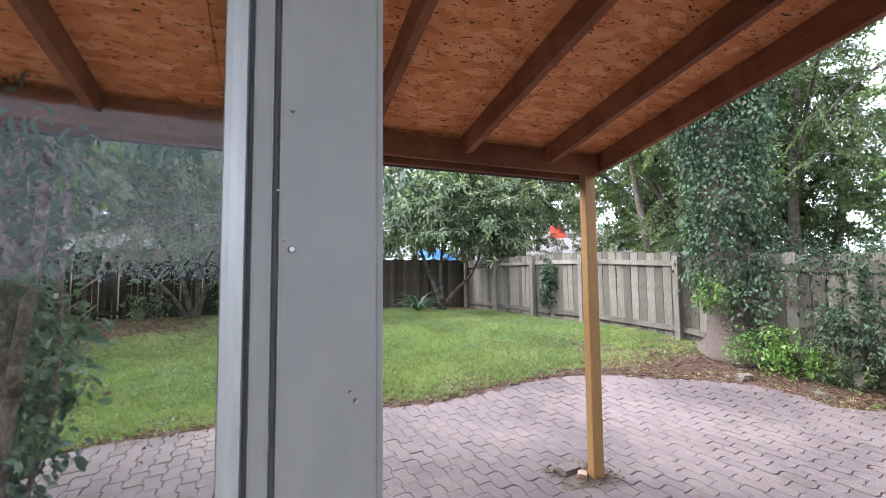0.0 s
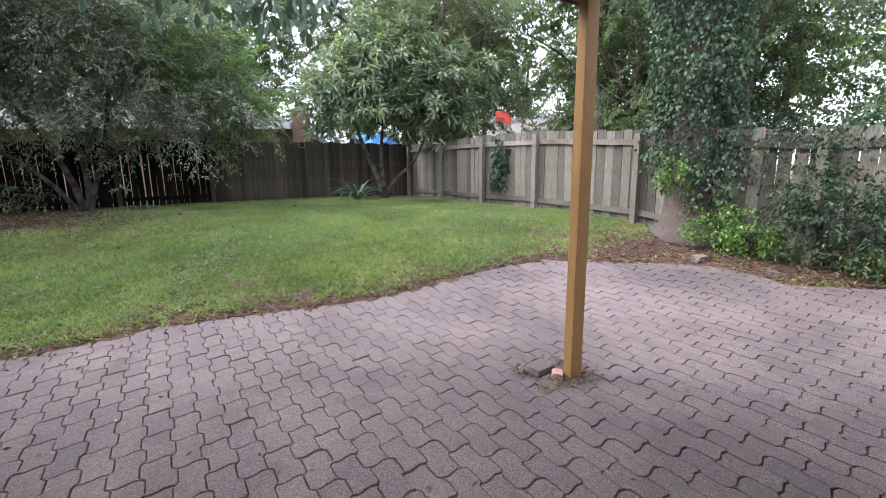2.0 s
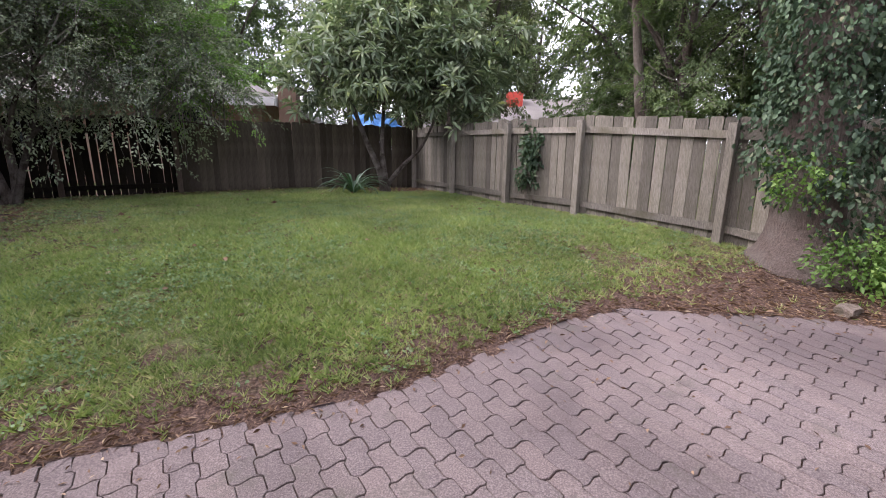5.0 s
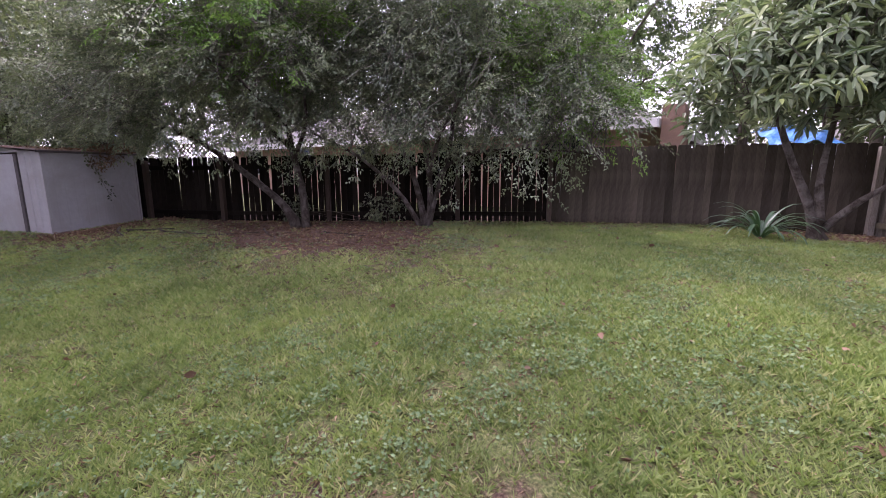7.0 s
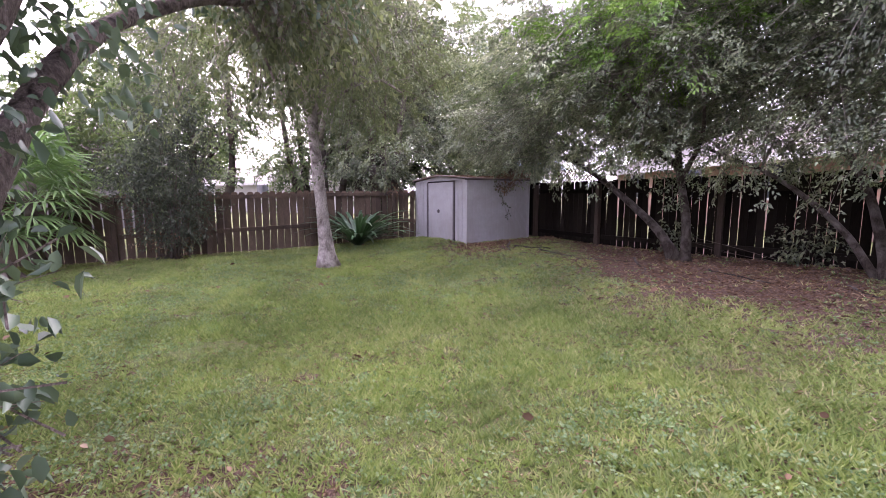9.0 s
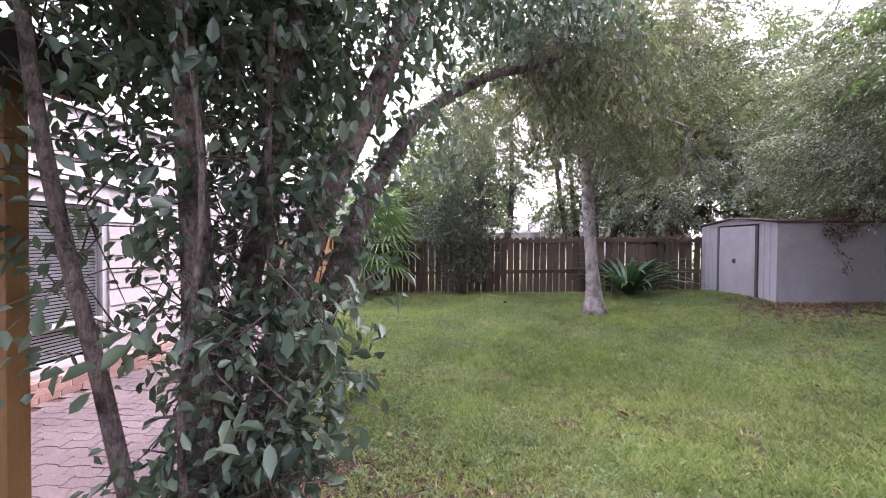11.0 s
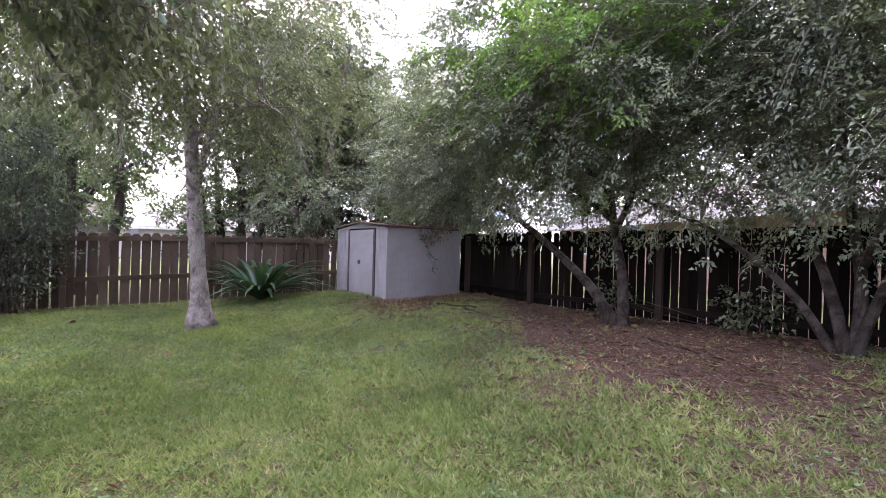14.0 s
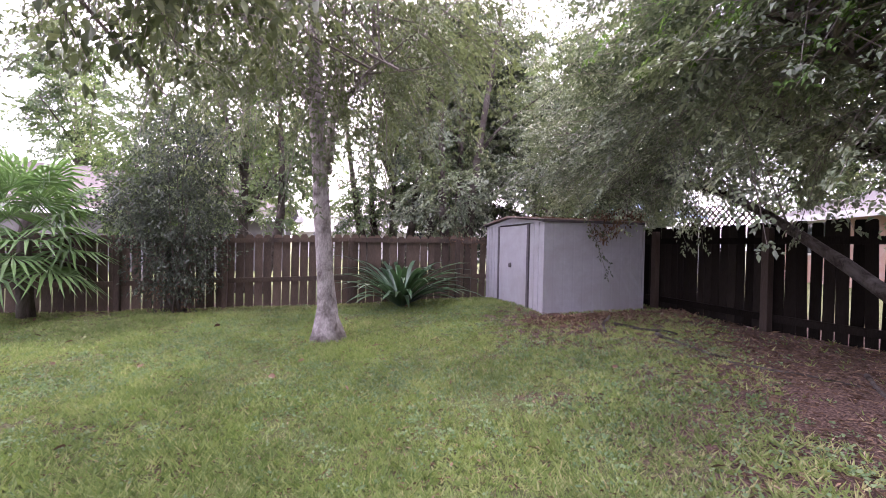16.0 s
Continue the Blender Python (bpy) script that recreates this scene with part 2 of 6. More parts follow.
# pavers: pink-grey concrete with pale grit and darker wet-looking patches of dirt
M_PAVER, n, l, p = mat("pink_grey_concrete_paver", 0.88, 0, 0.25)
v = coords(n, l, (1, 1, 1), "Object")
gen = n.new("ShaderNodeNewGeometry")
grit = noise_tex(n, l, gen.outputs["Position"], 130, 4, 0.8)
patch = noise_tex(n, l, gen.outputs["Position"], 0.75, 5, 0.6, 0.4)
r1 = ramp(n, [(0.36, (0.092, 0.075, 0.073)), (0.5, (0.165, 0.137, 0.131)), (0.72, (0.32, 0.275, 0.265))])
l.new(grit, r1.inputs[0])
r2 = ramp(n, [(0.34, (0.62, 0.60, 0.62)), (0.64, (1.08, 1.06, 1.06))])
l.new(patch, r2.inputs[0])
c = blend(n, l, 1.0, r1.outputs[0], r2.outputs[0], "MULTIPLY")
oi = n.new("ShaderNodeObjectInfo")
r3 = ramp(n, [(0, (0.92, 0.91, 0.92)), (0.5, (1, 0.98, 0.97)), (1, (1.06, 1.02, 1.0))])
isl = n.new("ShaderNodeMath")
isl.operation = "FRACT"
add = n.new("ShaderNodeMath")
l.new(oi.outputs["Random"], add.inputs[0])
l.new(gen.outputs["Random Per Island"], add.inputs[1])
l.new(add.outputs[0], isl.inputs[0])
l.new(isl.outputs[0], r3.inputs[0])
c = blend(n, l, 1.0, c, r3.outputs[0], "MULTIPLY")
moss = noise_tex(n, l, gen.outputs["Position"], 2.4, 6, 0.7)
r4 = ramp(n, [(0.56, (0, 0, 0)), (0.72, (0.75, 0.75, 0.75))])
l.new(moss, r4.inputs[0])
c = blend(n, l, r4.outputs[0], c, (0.085, 0.08, 0.062))
l.new(c, p.inputs["Base Color"])
bump(n, l, p, grit, 0.5, 0.004)

# ground: soil, straw and short turf, after the amount of litter that lies on it
M_GROUND, n, l, p = mat("lawn_soil", 0.95, 0, 0.15)
gen = n.new("ShaderNodeNewGeometry")
pos = gen.outputs["Position"]
fine = noise_tex(n, l, pos, 55, 5, 0.75)
mid = noise_tex(n, l, pos, 3.1, 6, 0.65, 0.3)
green = ramp(n, [(0.34, (0.036, 0.050, 0.017)), (0.5, (0.10, 0.122, 0.044)), (0.66, (0.22, 0.215, 0.10))])
l.new(fine, green.inputs[0])
brown = ramp(n, [(0.34, (0.03, 0.017, 0.013)), (0.5, (0.095, 0.06, 0.047)), (0.66, (0.25, 0.17, 0.132))])
l.new(fine, brown.inputs[0])
att = n.new("ShaderNodeAttribute")
att.attribute_name = "litter"
sumn = n.new("ShaderNodeMath")
sumn.operation = "ADD"
l.new(att.outputs["Fac"], sumn.inputs[0])
l.new(mid, sumn.inputs[1])
edge = ramp(n, [(0.6, (0, 0, 0)), (0.8, (1, 1, 1))])
l.new(sumn.outputs[0], edge.inputs[0])
l.new(blend(n, l, edge.outputs[0], green.outputs[0], brown.outputs[0]), p.inputs["Base Color"])
bump(n, l, p, fine, 0.8, 0.03)

# strand board: short crossed flakes
M_OSB, n, l, p = mat("orange_strand_board", 0.75, 0, 0.25)
v = coords(n, l, (14, 30, 14))
vo = n.new("ShaderNodeTexVoronoi")
vo.inputs["Scale"].default_value = 1.3
dn = n.new("ShaderNodeTexNoise")
dn.inputs["Scale"].default_value = 2.0
l.new(v, dn.inputs["Vector"])
mixv = n.new("ShaderNodeMix")
mixv.data_type = "VECTOR"
mixv.inputs[0].default_value = 0.35
l.new(v, mixv.inputs[4])
l.new(dn.outputs["Color"], mixv.inputs[5])
l.new(mixv.outputs[1], vo.inputs["Vector"])
r1 = ramp(n, [(0.0, (0.60, 0.21, 0.072)), (0.5, (0.72, 0.285, 0.115)), (1.0, (0.80, 0.38, 0.19))])
sep = n.new("ShaderNodeSeparateColor")
l.new(vo.outputs["Color"], sep.inputs[0])
l.new(sep.outputs[0], r1.inputs[0])
knots = noise_tex(n, l, coords(n, l, (26, 60, 40)), 1.0, 3, 0.75)
r2 = ramp(n, [(0.595, (0, 0, 0)), (0.63, (1, 1, 1))])
l.new(knots, r2.inputs[0])
l.new(blend(n, l, r2.outputs[0], r1.outputs[0], (0.06, 0.028, 0.018)), p.inputs["Base Color"])
bump(n, l, p, sep.outputs[0], 0.3, 0.003)

M_GLASS, n, l, p = mat("dusty_window_glass", 0.04, 0, 0.5)
p.inputs["Transmission Weight"].default_value = 1.0
p.inputs["IOR"].default_value = 1.2
p.inputs["Base Color"].default_value = (0.92, 0.95, 0.94, 1)
M_DARKGLASS, n, l, p = mat("dark_house_glass", 0.06, 0, 0.6)
p.inputs["Base Color"].default_value = (0.03, 0.035, 0.04, 1)


# ---- mesh helpers ----
def mesh(name, verts, faces, material=None, smooth=False):
    me = bpy.data.meshes.new(name)
    me.from_pydata([tuple(q) for q in verts], [], faces)
    if smooth:
        me.polygons.foreach_set("use_smooth", [True] * len(me.polygons))
    if material:
        me.materials.append(material)
    me.update()
    return me


def part(name, data, material, parent, label="", m=None):
    """Link a mesh or bmesh as one object under its thing."""
    if isinstance(data, bmesh.types.BMesh):
        me = bpy.data.meshes.new(name)
        data.to_mesh(me)
        data.free()
    else:
        me = data
    if material and not me.materials:
        me.materials.append(material)
    ob = new(name, me)
    if parent:
        ob.parent = parent
    if m is not None:
        ob.matrix_basis = m
    return tagged(ob, label)


def thing(name, label, category, place=None, group="", kind="", data=None):
    ob = new(name, data)
    if place is not None:
        ob.matrix_basis = place
    return tagged(ob, label, category, group, kind)


def box(x0, x1, y0, y1, z0, z1, bevel=0.0):
    bm = bmesh.new()
    bmesh.ops.create_cube(bm, size=1)
    for w in bm.verts:
        w.co = Vector(((x0 + x1) / 2 + w.co.x * (x1 - x0), (y0 + y1) / 2 + w.co.y * (y1 - y0), (z0 + z1) / 2 + w.co.z * (z1 - z0)))
    if bevel:
        bmesh.ops.bevel(bm, geom=bm.edges[:], offset=bevel, segments=2, affect="EDGES", profile=0.6)
    return bm


def tube(points, radii, sides=8, wobble=0.0, seed=0):
    """A tapered limb along points, closed at both ends."""
    rnd = random.Random(seed)
    pts = [Vector(q) for q in points]
    verts, faces = [], []
    side = Vector((1, 0.13, 0.07))
    for i, q in enumerate(pts):
        ahead = (pts[min(i + 1, len(pts) - 1)] - pts[max(i - 1, 0)]).normalized()
        a = ahead.cross(side)
        if a.length < 0.05:
            a = ahead.cross(Vector((0, 1, 0)))
        a.normalize()
        b = ahead.cross(a)
        for k in range(sides):
            an = 2 * math.pi * k / sides
            r = radii[i] * (1 + wobble * rnd.uniform(-1, 1))
            verts.append(q + (a * math.cos(an) + b * math.sin(an)) * r)
    for i in range(len(pts) - 1):
        for k in range(sides):
            j = (k + 1) % sides
            faces.append((i * sides + k, i * sides + j, (i + 1) * sides + j, (i + 1) * sides + k))
    faces.append(tuple(range(sides - 1, -1, -1)))
    faces.append(tuple((len(pts) - 1) * sides + k for k in range(sides)))
    return verts, faces


def curve_points(ctrl, steps=5):
    """Smooth points through control points."""
    c = [Vector(q) for q in ctrl]
    c = [c[0] * 2 - c[1]] + c + [c[-1] * 2 - c[-2]]
    out = []
    for i in range(1, len(c) - 2):
        for s in range(steps):
            t = s / steps
            out.append(0.5 * (2 * c[i] + (c[i + 1] - c[i - 1]) * t + (2 * c[i - 1] - 5 * c[i] + 4 * c[i + 1] - c[i + 2]) * t * t + (3 * c[i] - c[i - 1] - 3 * c[i + 1] + c[i + 2]) * t**3))
    out.append(c[-2])
    return out


def limb_mesh(ctrl, r0, r1, sides=8, flare=0.0, wobble=0.06, seed=0):
    pts = curve_points(ctrl)
    k = len(pts) - 1
    rad = [(r0 + (r1 - r0) * (i / k) ** 0.8) * (1 + flare * max(0, 1 - i / k * 6) ** 2) for i in range(k + 1)]
    me = mesh("limb", *tube(pts, rad, sides, wobble, seed), smooth=True)
    return me, pts


def unit(a):
    return a / np.maximum(np.linalg.norm(a, axis=1, keepdims=True), 1e-9)


def leaf_cloud(name, at, way, size, width, rng, material, fold=0.18, curl=0.25, rounded=False, blade=False, tone=None, facing=None):
    """Many folded leaves, each from at along way: pointed ones of four corners, rounded ones of six, or tapering blades.
    tone: the shade of green that a whole twig shares; facing: the way the leaves' upper sides look."""
    k = len(at)
    way = unit(way)
    n0 = unit(rng.normal(size=(k, 3)) * 0.75 + np.array([0, 0, 0.9])) if facing is None else unit(facing + rng.normal(size=(k, 3)) * 0.3)
    side = unit(np.cross(way, n0))
    nor = np.cross(side, way)
    s = size[:, None]
    w = s * width
    tip = at + way * s - np.array([0, 0, 1.0]) * s * curl
    if blade:
        v = np.stack([at - side * w, at + side * w, tip], 1)
        quads = np.array([[0, 1, 2]])
    elif rounded:
        a, b = at + way * s * 0.32 + nor * s * fold, at + way * s * 0.72 + nor * s * fold * 0.9 - np.array([0, 0, 0.4]) * s * curl
        v = np.stack([at, a + side * w * 0.8, b + side * w, tip, b - side * w, a - side * w * 0.8], 1)
        quads = np.array([[0, 1, 2, 3, 0, 3, 4, 5]])
    else:
        mid = at + way * s * 0.5
        v = np.stack([at, mid + side * w + nor * s * fold, tip, mid - side * w + nor * s * fold], 1)
        quads = np.array([[0, 1, 2, 0, 2, 3]])
    faces = 1 if blade else 2
    corner, per = v.shape[1], quads.shape[1] // faces
    v = v.reshape(-1, 3)
    loops = (np.arange(k)[:, None] * corner + quads).reshape(-1)
    me = bpy.data.meshes.new(name)
    me.vertices.add(len(v))
    me.vertices.foreach_set("co", v.astype(np.float32).ravel())
    me.loops.add(len(loops))
    me.loops.foreach_set("vertex_index", loops.astype(np.int32))
    me.polygons.add(faces * k)
    me.polygons.foreach_set("loop_start", np.arange(0, faces * k * per, per, dtype=np.int32))
    me.materials.append(material)
    me.update(calc_edges=True)
    shade = me.attributes.new("tone", "FLOAT", "POINT")
    shade.data.foreach_set("value", np.repeat(rng.random(k) if tone is None else np.clip(tone, 0, 1), corner).astype(np.float32))
    return me


def crown(name, blobs, twigs, per, size, width, material, seed, droop=0.3, reach=0.3, shell=0.55, scatter=0.06, rounded=False):
    """Leaves on many short twigs inside the given round masses: thick near the outside, with gaps."""
    rng = np.random.default_rng(seed)
    wts = np.array([b[6] if len(b) > 6 else b[3] * b[4] * b[5] for b in blobs], float)
    pick = rng.choice(len(blobs), twigs, p=wts / wts.sum())
    bl = np.array([b[:6] for b in blobs], float)[pick]
    d = unit(rng.normal(size=(twigs, 3)))
    rad = shell + (1 - shell) * rng.random(twigs) ** 0.8
    lump = 1 + 0.22 * np.sin(d[:, 0] * 7 + seed) * np.cos(d[:, 1] * 6 + seed * 2) + 0.12 * np.sin(d[:, 2] * 11 + pick)
    c = bl[:, :3] + d * bl[:, 3:6] * (rad * lump)[:, None]
    out = unit(d * np.array([1, 1, 0.5]) + rng.normal(size=(twigs, 3)) * 0.55 + np.array([0, 0, -droop]))
    at = np.repeat(c, per, 0)
    o = np.repeat(out, per, 0)
    t = rng.random(twigs * per)[:, None]
    at = at + o * t * reach + rng.normal(size=at.shape) * scatter
    way = unit(o * 0.6 + rng.normal(size=at.shape) * 0.75 + np.array([0, 0, -droop]))
    return leaf_cloud(name, at, way, size * rng.uniform(0.6, 1.25, len(at)), width, rng, material, rounded=rounded, tone=np.repeat(rng.random(twigs), per)), c, out


def pick_places(rng, blobs, count, shell, seed):
    """Places near the outside of round masses, and the ways out from them."""
    wts = np.array([b[6] if len(b) > 6 else b[3] * b[4] * b[5] for b in blobs], float)
    pick = rng.choice(len(blobs), count, p=wts / wts.sum())
    bl = np.array([b[:6] for b in blobs], float)[pick]
    d = unit(rng.normal(size=(count, 3)))
    rad = shell + (1 - shell) * rng.random(count) ** 0.7
    lump = 1 + 0.2 * np.sin(d[:, 0] * 7 + seed) * np.cos(d[:, 1] * 6 + seed * 2) + 0.12 * np.sin(d[:, 2] * 11 + pick)
    return bl[:, :3] + d * bl[:, 3:6] * (rad * lump)[:, None], d


def sprays(name, blobs, count, length, size, width, material, seed, droop=0.3, shell=0.3, side=5, along_twig=9, flat=0.25, hang=0.25):
    """A crown of flat branching sprays: a bent main twig with side twigs in one plane and small leaves along them."""
    rng = np.random.default_rng(seed)
    c, d = pick_places(rng, blobs, count, shell, seed)
    out = unit(d * np.array([1, 1, 0.3]) + rng.normal(size=(count, 3)) * 0.45 + np.array([0, 0, -droop]))
    up = unit(np.array([0, 0, 1.0]) + rng.normal(size=(count, 3)) * flat)
    b = unit(np.cross(up, out))
    up = np.cross(out, b)
    ln = length * rng.uniform(0.55, 1.3, count)
    lead = np.repeat(np.arange(count), 2 * side)
    u = np.tile(np.repeat((np.arange(side) + 0.6) / side, 2), count) + rng.uniform(-0.08, 0.08, len(lead))
    sgn = np.tile([1.0, -1.0], count * side)
    fall = np.array([0, 0, -1.0])
    start = c[lead] + out[lead] * (ln[lead] * u)[:, None] + fall * (ln[lead] * hang * u * u)[:, None]
    tdir = unit(out[lead] * 0.7 + b[lead] * (sgn * 0.75)[:, None] + rng.normal(size=(len(lead), 3)) * 0.16)
    tl = ln[lead] * 0.5 * (1.1 - 0.75 * u) * rng.uniform(0.6, 1.2, len(lead))
    who = np.repeat(np.arange(len(lead)), along_twig)
    v = np.tile((np.arange(along_twig) + 0.5) / along_twig, len(lead))
    flip = np.where(np.tile(np.arange(along_twig), len(lead)) % 2, 1.0, -1.0)
    at = start[who] + tdir[who] * (tl[who] * v)[:, None] + fall * (tl[who] * hang * v * v)[:, None] + rng.normal(size=(len(who), 3)) * 0.008
    across = np.cross(up[lead][who], tdir[who])
    way = tdir[who] * 0.6 + across * (flip * 0.8)[:, None] + rng.normal(size=at.shape) * 0.25
    tone = np.repeat(rng.beta(1.6, 1.8, count), 2 * side * along_twig)
    me = leaf_cloud(name, at, way, size * rng.uniform(0.65, 1.25, len(at)), width, rng, material, tone=tone, facing=up[lead][who])
    verts, faces = [], []
    for i in range(count):
        pts = [c[i] - out[i] * 0.2, c[i] + out[i] * ln[i] * 0.5 + fall * ln[i] * hang * 0.25, c[i] + out[i] * ln[i] + fall * ln[i] * hang]
        tv, tf = tube(pts, [0.0055, 0.004, 0.0018], 3)
        o = len(verts)
        verts += tv
        faces += [tuple(x + o for x in f) for f in tf]
    return me, c, out, verts, faces


def rosettes(name, blobs, count, per, size, width, material, seed, shell=0.3):
    """A crown of twig ends, each with a whorl of long leaves."""
    rng = np.random.default_rng(seed)
    c, d = pick_places(rng, blobs, count, shell, seed)
    out = unit(d + np.array([0, 0, 0.55]) + rng.normal(size=(count, 3)) * 0.3)
    a = unit(np.cross(out, np.array([0.3, 0.2, 1.0])))
    b = np.cross(out, a)
    who = np.repeat(np.arange(count), per)
    k = np.tile(np.arange(per), count)
    an = k * 2.4 + rng.normal(size=len(who)) * 0.2
    open_ = 0.35 + 0.75 * k / per
    way = out[who] * (1.05 - open_)[:, None] + (a[who] * np.cos(an)[:, None] + b[who] * np.sin(an)[:, None]) * open_[:, None]
    at = c[who] - out[who] * (0.1 * k / per)[:, None] + rng.normal(size=(len(who), 3)) * 0.012
    tone = np.clip(np.repeat(rng.beta(2, 2, count), per) + 0.35 * (k < 3) - 0.1, 0, 1)
    me = leaf_cloud(name, at, way, size * rng.uniform(0.65, 1.2, len(who)), width, rng, material, 0.05, 0.3, True, tone=tone, facing=out[who] * 0.6 + np.array([0, 0, 0.7]))
    return me, c, out


def twig_mesh(c, out, count, length, r, rng):
    """Bare thin twigs inside a crown."""
    verts, faces = [], []
    for i in rng.choice(len(c), count, replace=False):
        a = c[i] - out[i] * length * 0.8
        b = c[i] + out[i] * length * 0.3
        q = (a + b) / 2 + rng.normal(size=3) * length * 0.08
        tv, tf = tube([a, q, b], [r, r * 0.7, r * 0.3], 3)
        o = len(verts)
        verts += tv
        faces += [tuple(x + o for x in f) for f in tf]
    return verts, faces


# ---- lie of the land ----
def ease(a, b, v):
    t = np.clip((v - a) / (b - a), 0, 1)
    return t * t * (3 - 2 * t)


def ground(x, y):
    s1, s2 = ease(3.8, 8.2, y), ease(-3.5, -11.0, x)
    mound = 0.2 * np.exp(-((x + 11.5) ** 2 + (y - 5.8) ** 2) / 6.8) * (1 - 0.8 * s1)
    return 0.46 * (1 - (1 - s1) * (1 - 0.5 * s2)) + mound


def ground_at(x, y):
    return float(ground(np.float64(x), np.float64(y)))


def along(s, d, z=0.0):
    """A place in the house's own lines: s metres along its wall to the right of the door frame, d metres out into the yard."""
    return Vector((-0.1 + 0.927 * s - 0.375 * d, 0.1 + 0.375 * s + 0.927 * d, z))


HOUSE_TURN = 22.0
PATIO = [(-2.2, -0.8), (-2.95, 1.0), (-3.2, 3.2), (-2.93, 3.59), (-2.47, 3.79), (-1.88, 4.18), (-0.9, 4.4), (-0.07, 4.6), (0.77, 5.05), (1.3, 5.3), (1.85, 5.42), (2.6, 5.27), (3.6, 5.08), (3.9, 4.7), (3.97, 4.34), (4.8, 4.1), (6.2, 3.3), (6.8, 1.5), (5.5, 2.3), (0.5, 0.3)]
WALK_PATH = [(-2.2, -0.75), (-2.95, 1.1), (-3.4, 1.05), (-4.26, 0.71), (-6.07, -0.17), (-6.15, -0.31), (-6.32, -1.39), (-6.5, -2.2)]


def inside(x, y, poly):
    """Even-odd test on arrays."""
    hit = np.zeros(np.shape(x), bool)
    for (x0, y0), (x1, y1) in zip(poly, poly[1:] + poly[:1]):
        if y0 != y1:
            hit ^= ((y0 > y) != (y1 > y)) & (x < (x1 - x0) * (y - y0) / (y1 - y0) + x0)
    return hit


def edge_distance(x, y, line):
    best = np.full(np.shape(x), 1e9)
    for (x0, y0), (x1, y1) in zip(line, line[1:]):
        dx, dy = x1 - x0, y1 - y0
        t = np.clip(((x - x0) * dx + (y - y0) * dy) / (dx * dx + dy * dy), 0, 1)
        best = np.minimum(best, np.hypot(x - x0 - t * dx, y - y0 - t * dy))
    return best


BACK_FENCE = [(0.75, 13.1), (-1.9, 12.95), (-4.2, 11.85), (-5.8, 10.95), (-8.0, 9.45), (-9.8, 8.2), (-11.5, 7.45), (-13.9, 6.3)]
RIGHT_FENCE = [(0.75, 13.1), (2.1, 9.72), (2.78, 8.42), (3.82, 6.84), (4.85, 4.95), (6.0, 2.9)]
WEST_FENCE = [(-13.9, 6.3), (-12.9, 3.9), (-11.95, 1.95), (-10.95, 0.0), (-10.2, -1.4), (-9.3, -3.4), (-9.0, -4.05), (-8.3, -5.6)]


def patches(x, y, size, seed):
    """Soft random patches of about the given size, 0 to 1."""
    table = np.random.default_rng(seed).random((64, 64))
    u, v = x / size + 200, y / size + 200
    i, j = np.floor(u).astype(int), np.floor(v).astype(int)
    a, b = u - i, v - j
    a, b = a * a * (3 - 2 * a), b * b * (3 - 2 * b)
    g = lambda p, q: table[p % 64, q % 64]
    return (g(i, j) * (1 - a) + g(i + 1, j) * a) * (1 - b) + (g(i, j + 1) * (1 - a) + g(i + 1, j + 1) * a) * b


def litter(x, y):
    """How much the grass gives way to fallen leaves and bare soil."""
    q = np.exp(-np.minimum(edge_distance(x, y, PATIO[3:14]) / 0.36, 30)) * 0.82
    q = q + 0.5 * np.exp(-np.minimum(edge_distance(x, y, BACK_FENCE) / 1.1, 30) ** 2) + 0.35 * np.exp(-np.minimum(edge_distance(x, y, WEST_FENCE) / 0.6, 30) ** 2)
    q = q + 1.1 * np.exp(-((x + 6.7) / 2.9) ** 2 - ((y - 8.2) / 1.75) ** 2)
    q = q + 0.55 * np.exp(-((x + 10.6) / 1.6) ** 2 - ((y - 5.6) / 1.0) ** 2)
    q = q + 0.7 * np.exp(-((x - 3.6) / 1.5) ** 2 - ((y - 5.7) / 1.0) ** 2) + 0.8 * np.exp(-((x - 5.2) / 1.1) ** 2 - ((y - 4.3) / 1.2) ** 2)
    q = q + 0.5 * np.exp(-((x + 2.75) / 0.8) ** 2 - ((y - 2.85) / 0.5) ** 2) + 0.75 * np.exp(-((x + 3.25) / 0.6) ** 2 - ((y - 1.85) / 0.55) ** 2) + 0.12 * np.exp(-((x + 4.2) / 1.2) ** 2 - ((y - 3.0) / 0.7) ** 2)
    q = q + 0.6 * np.exp(-((x - 0.4) / 1.1) ** 2 - ((y - 12.4) / 0.6) ** 2)
    q = q + 0.26 * np.clip((patches(x, y, 0.3, 21) - 0.78) * 5, 0, 1) + 0.05 * np.clip((patches(x, y, 1.3, 22) - 0.55) * 3, 0, 1)
    return np.clip(q, 0, 1)


# ---- ground sheet ----
def axis_steps(lo, hi, step):
    far = [-3000, -900, -300, -120, -60, -35, -24]
    inner = list(np.arange(lo, hi + 1e-6, step))
    return np.array([f for f in far if f < lo - 2] + inner + [-f for f in reversed(far) if -f > hi + 2])


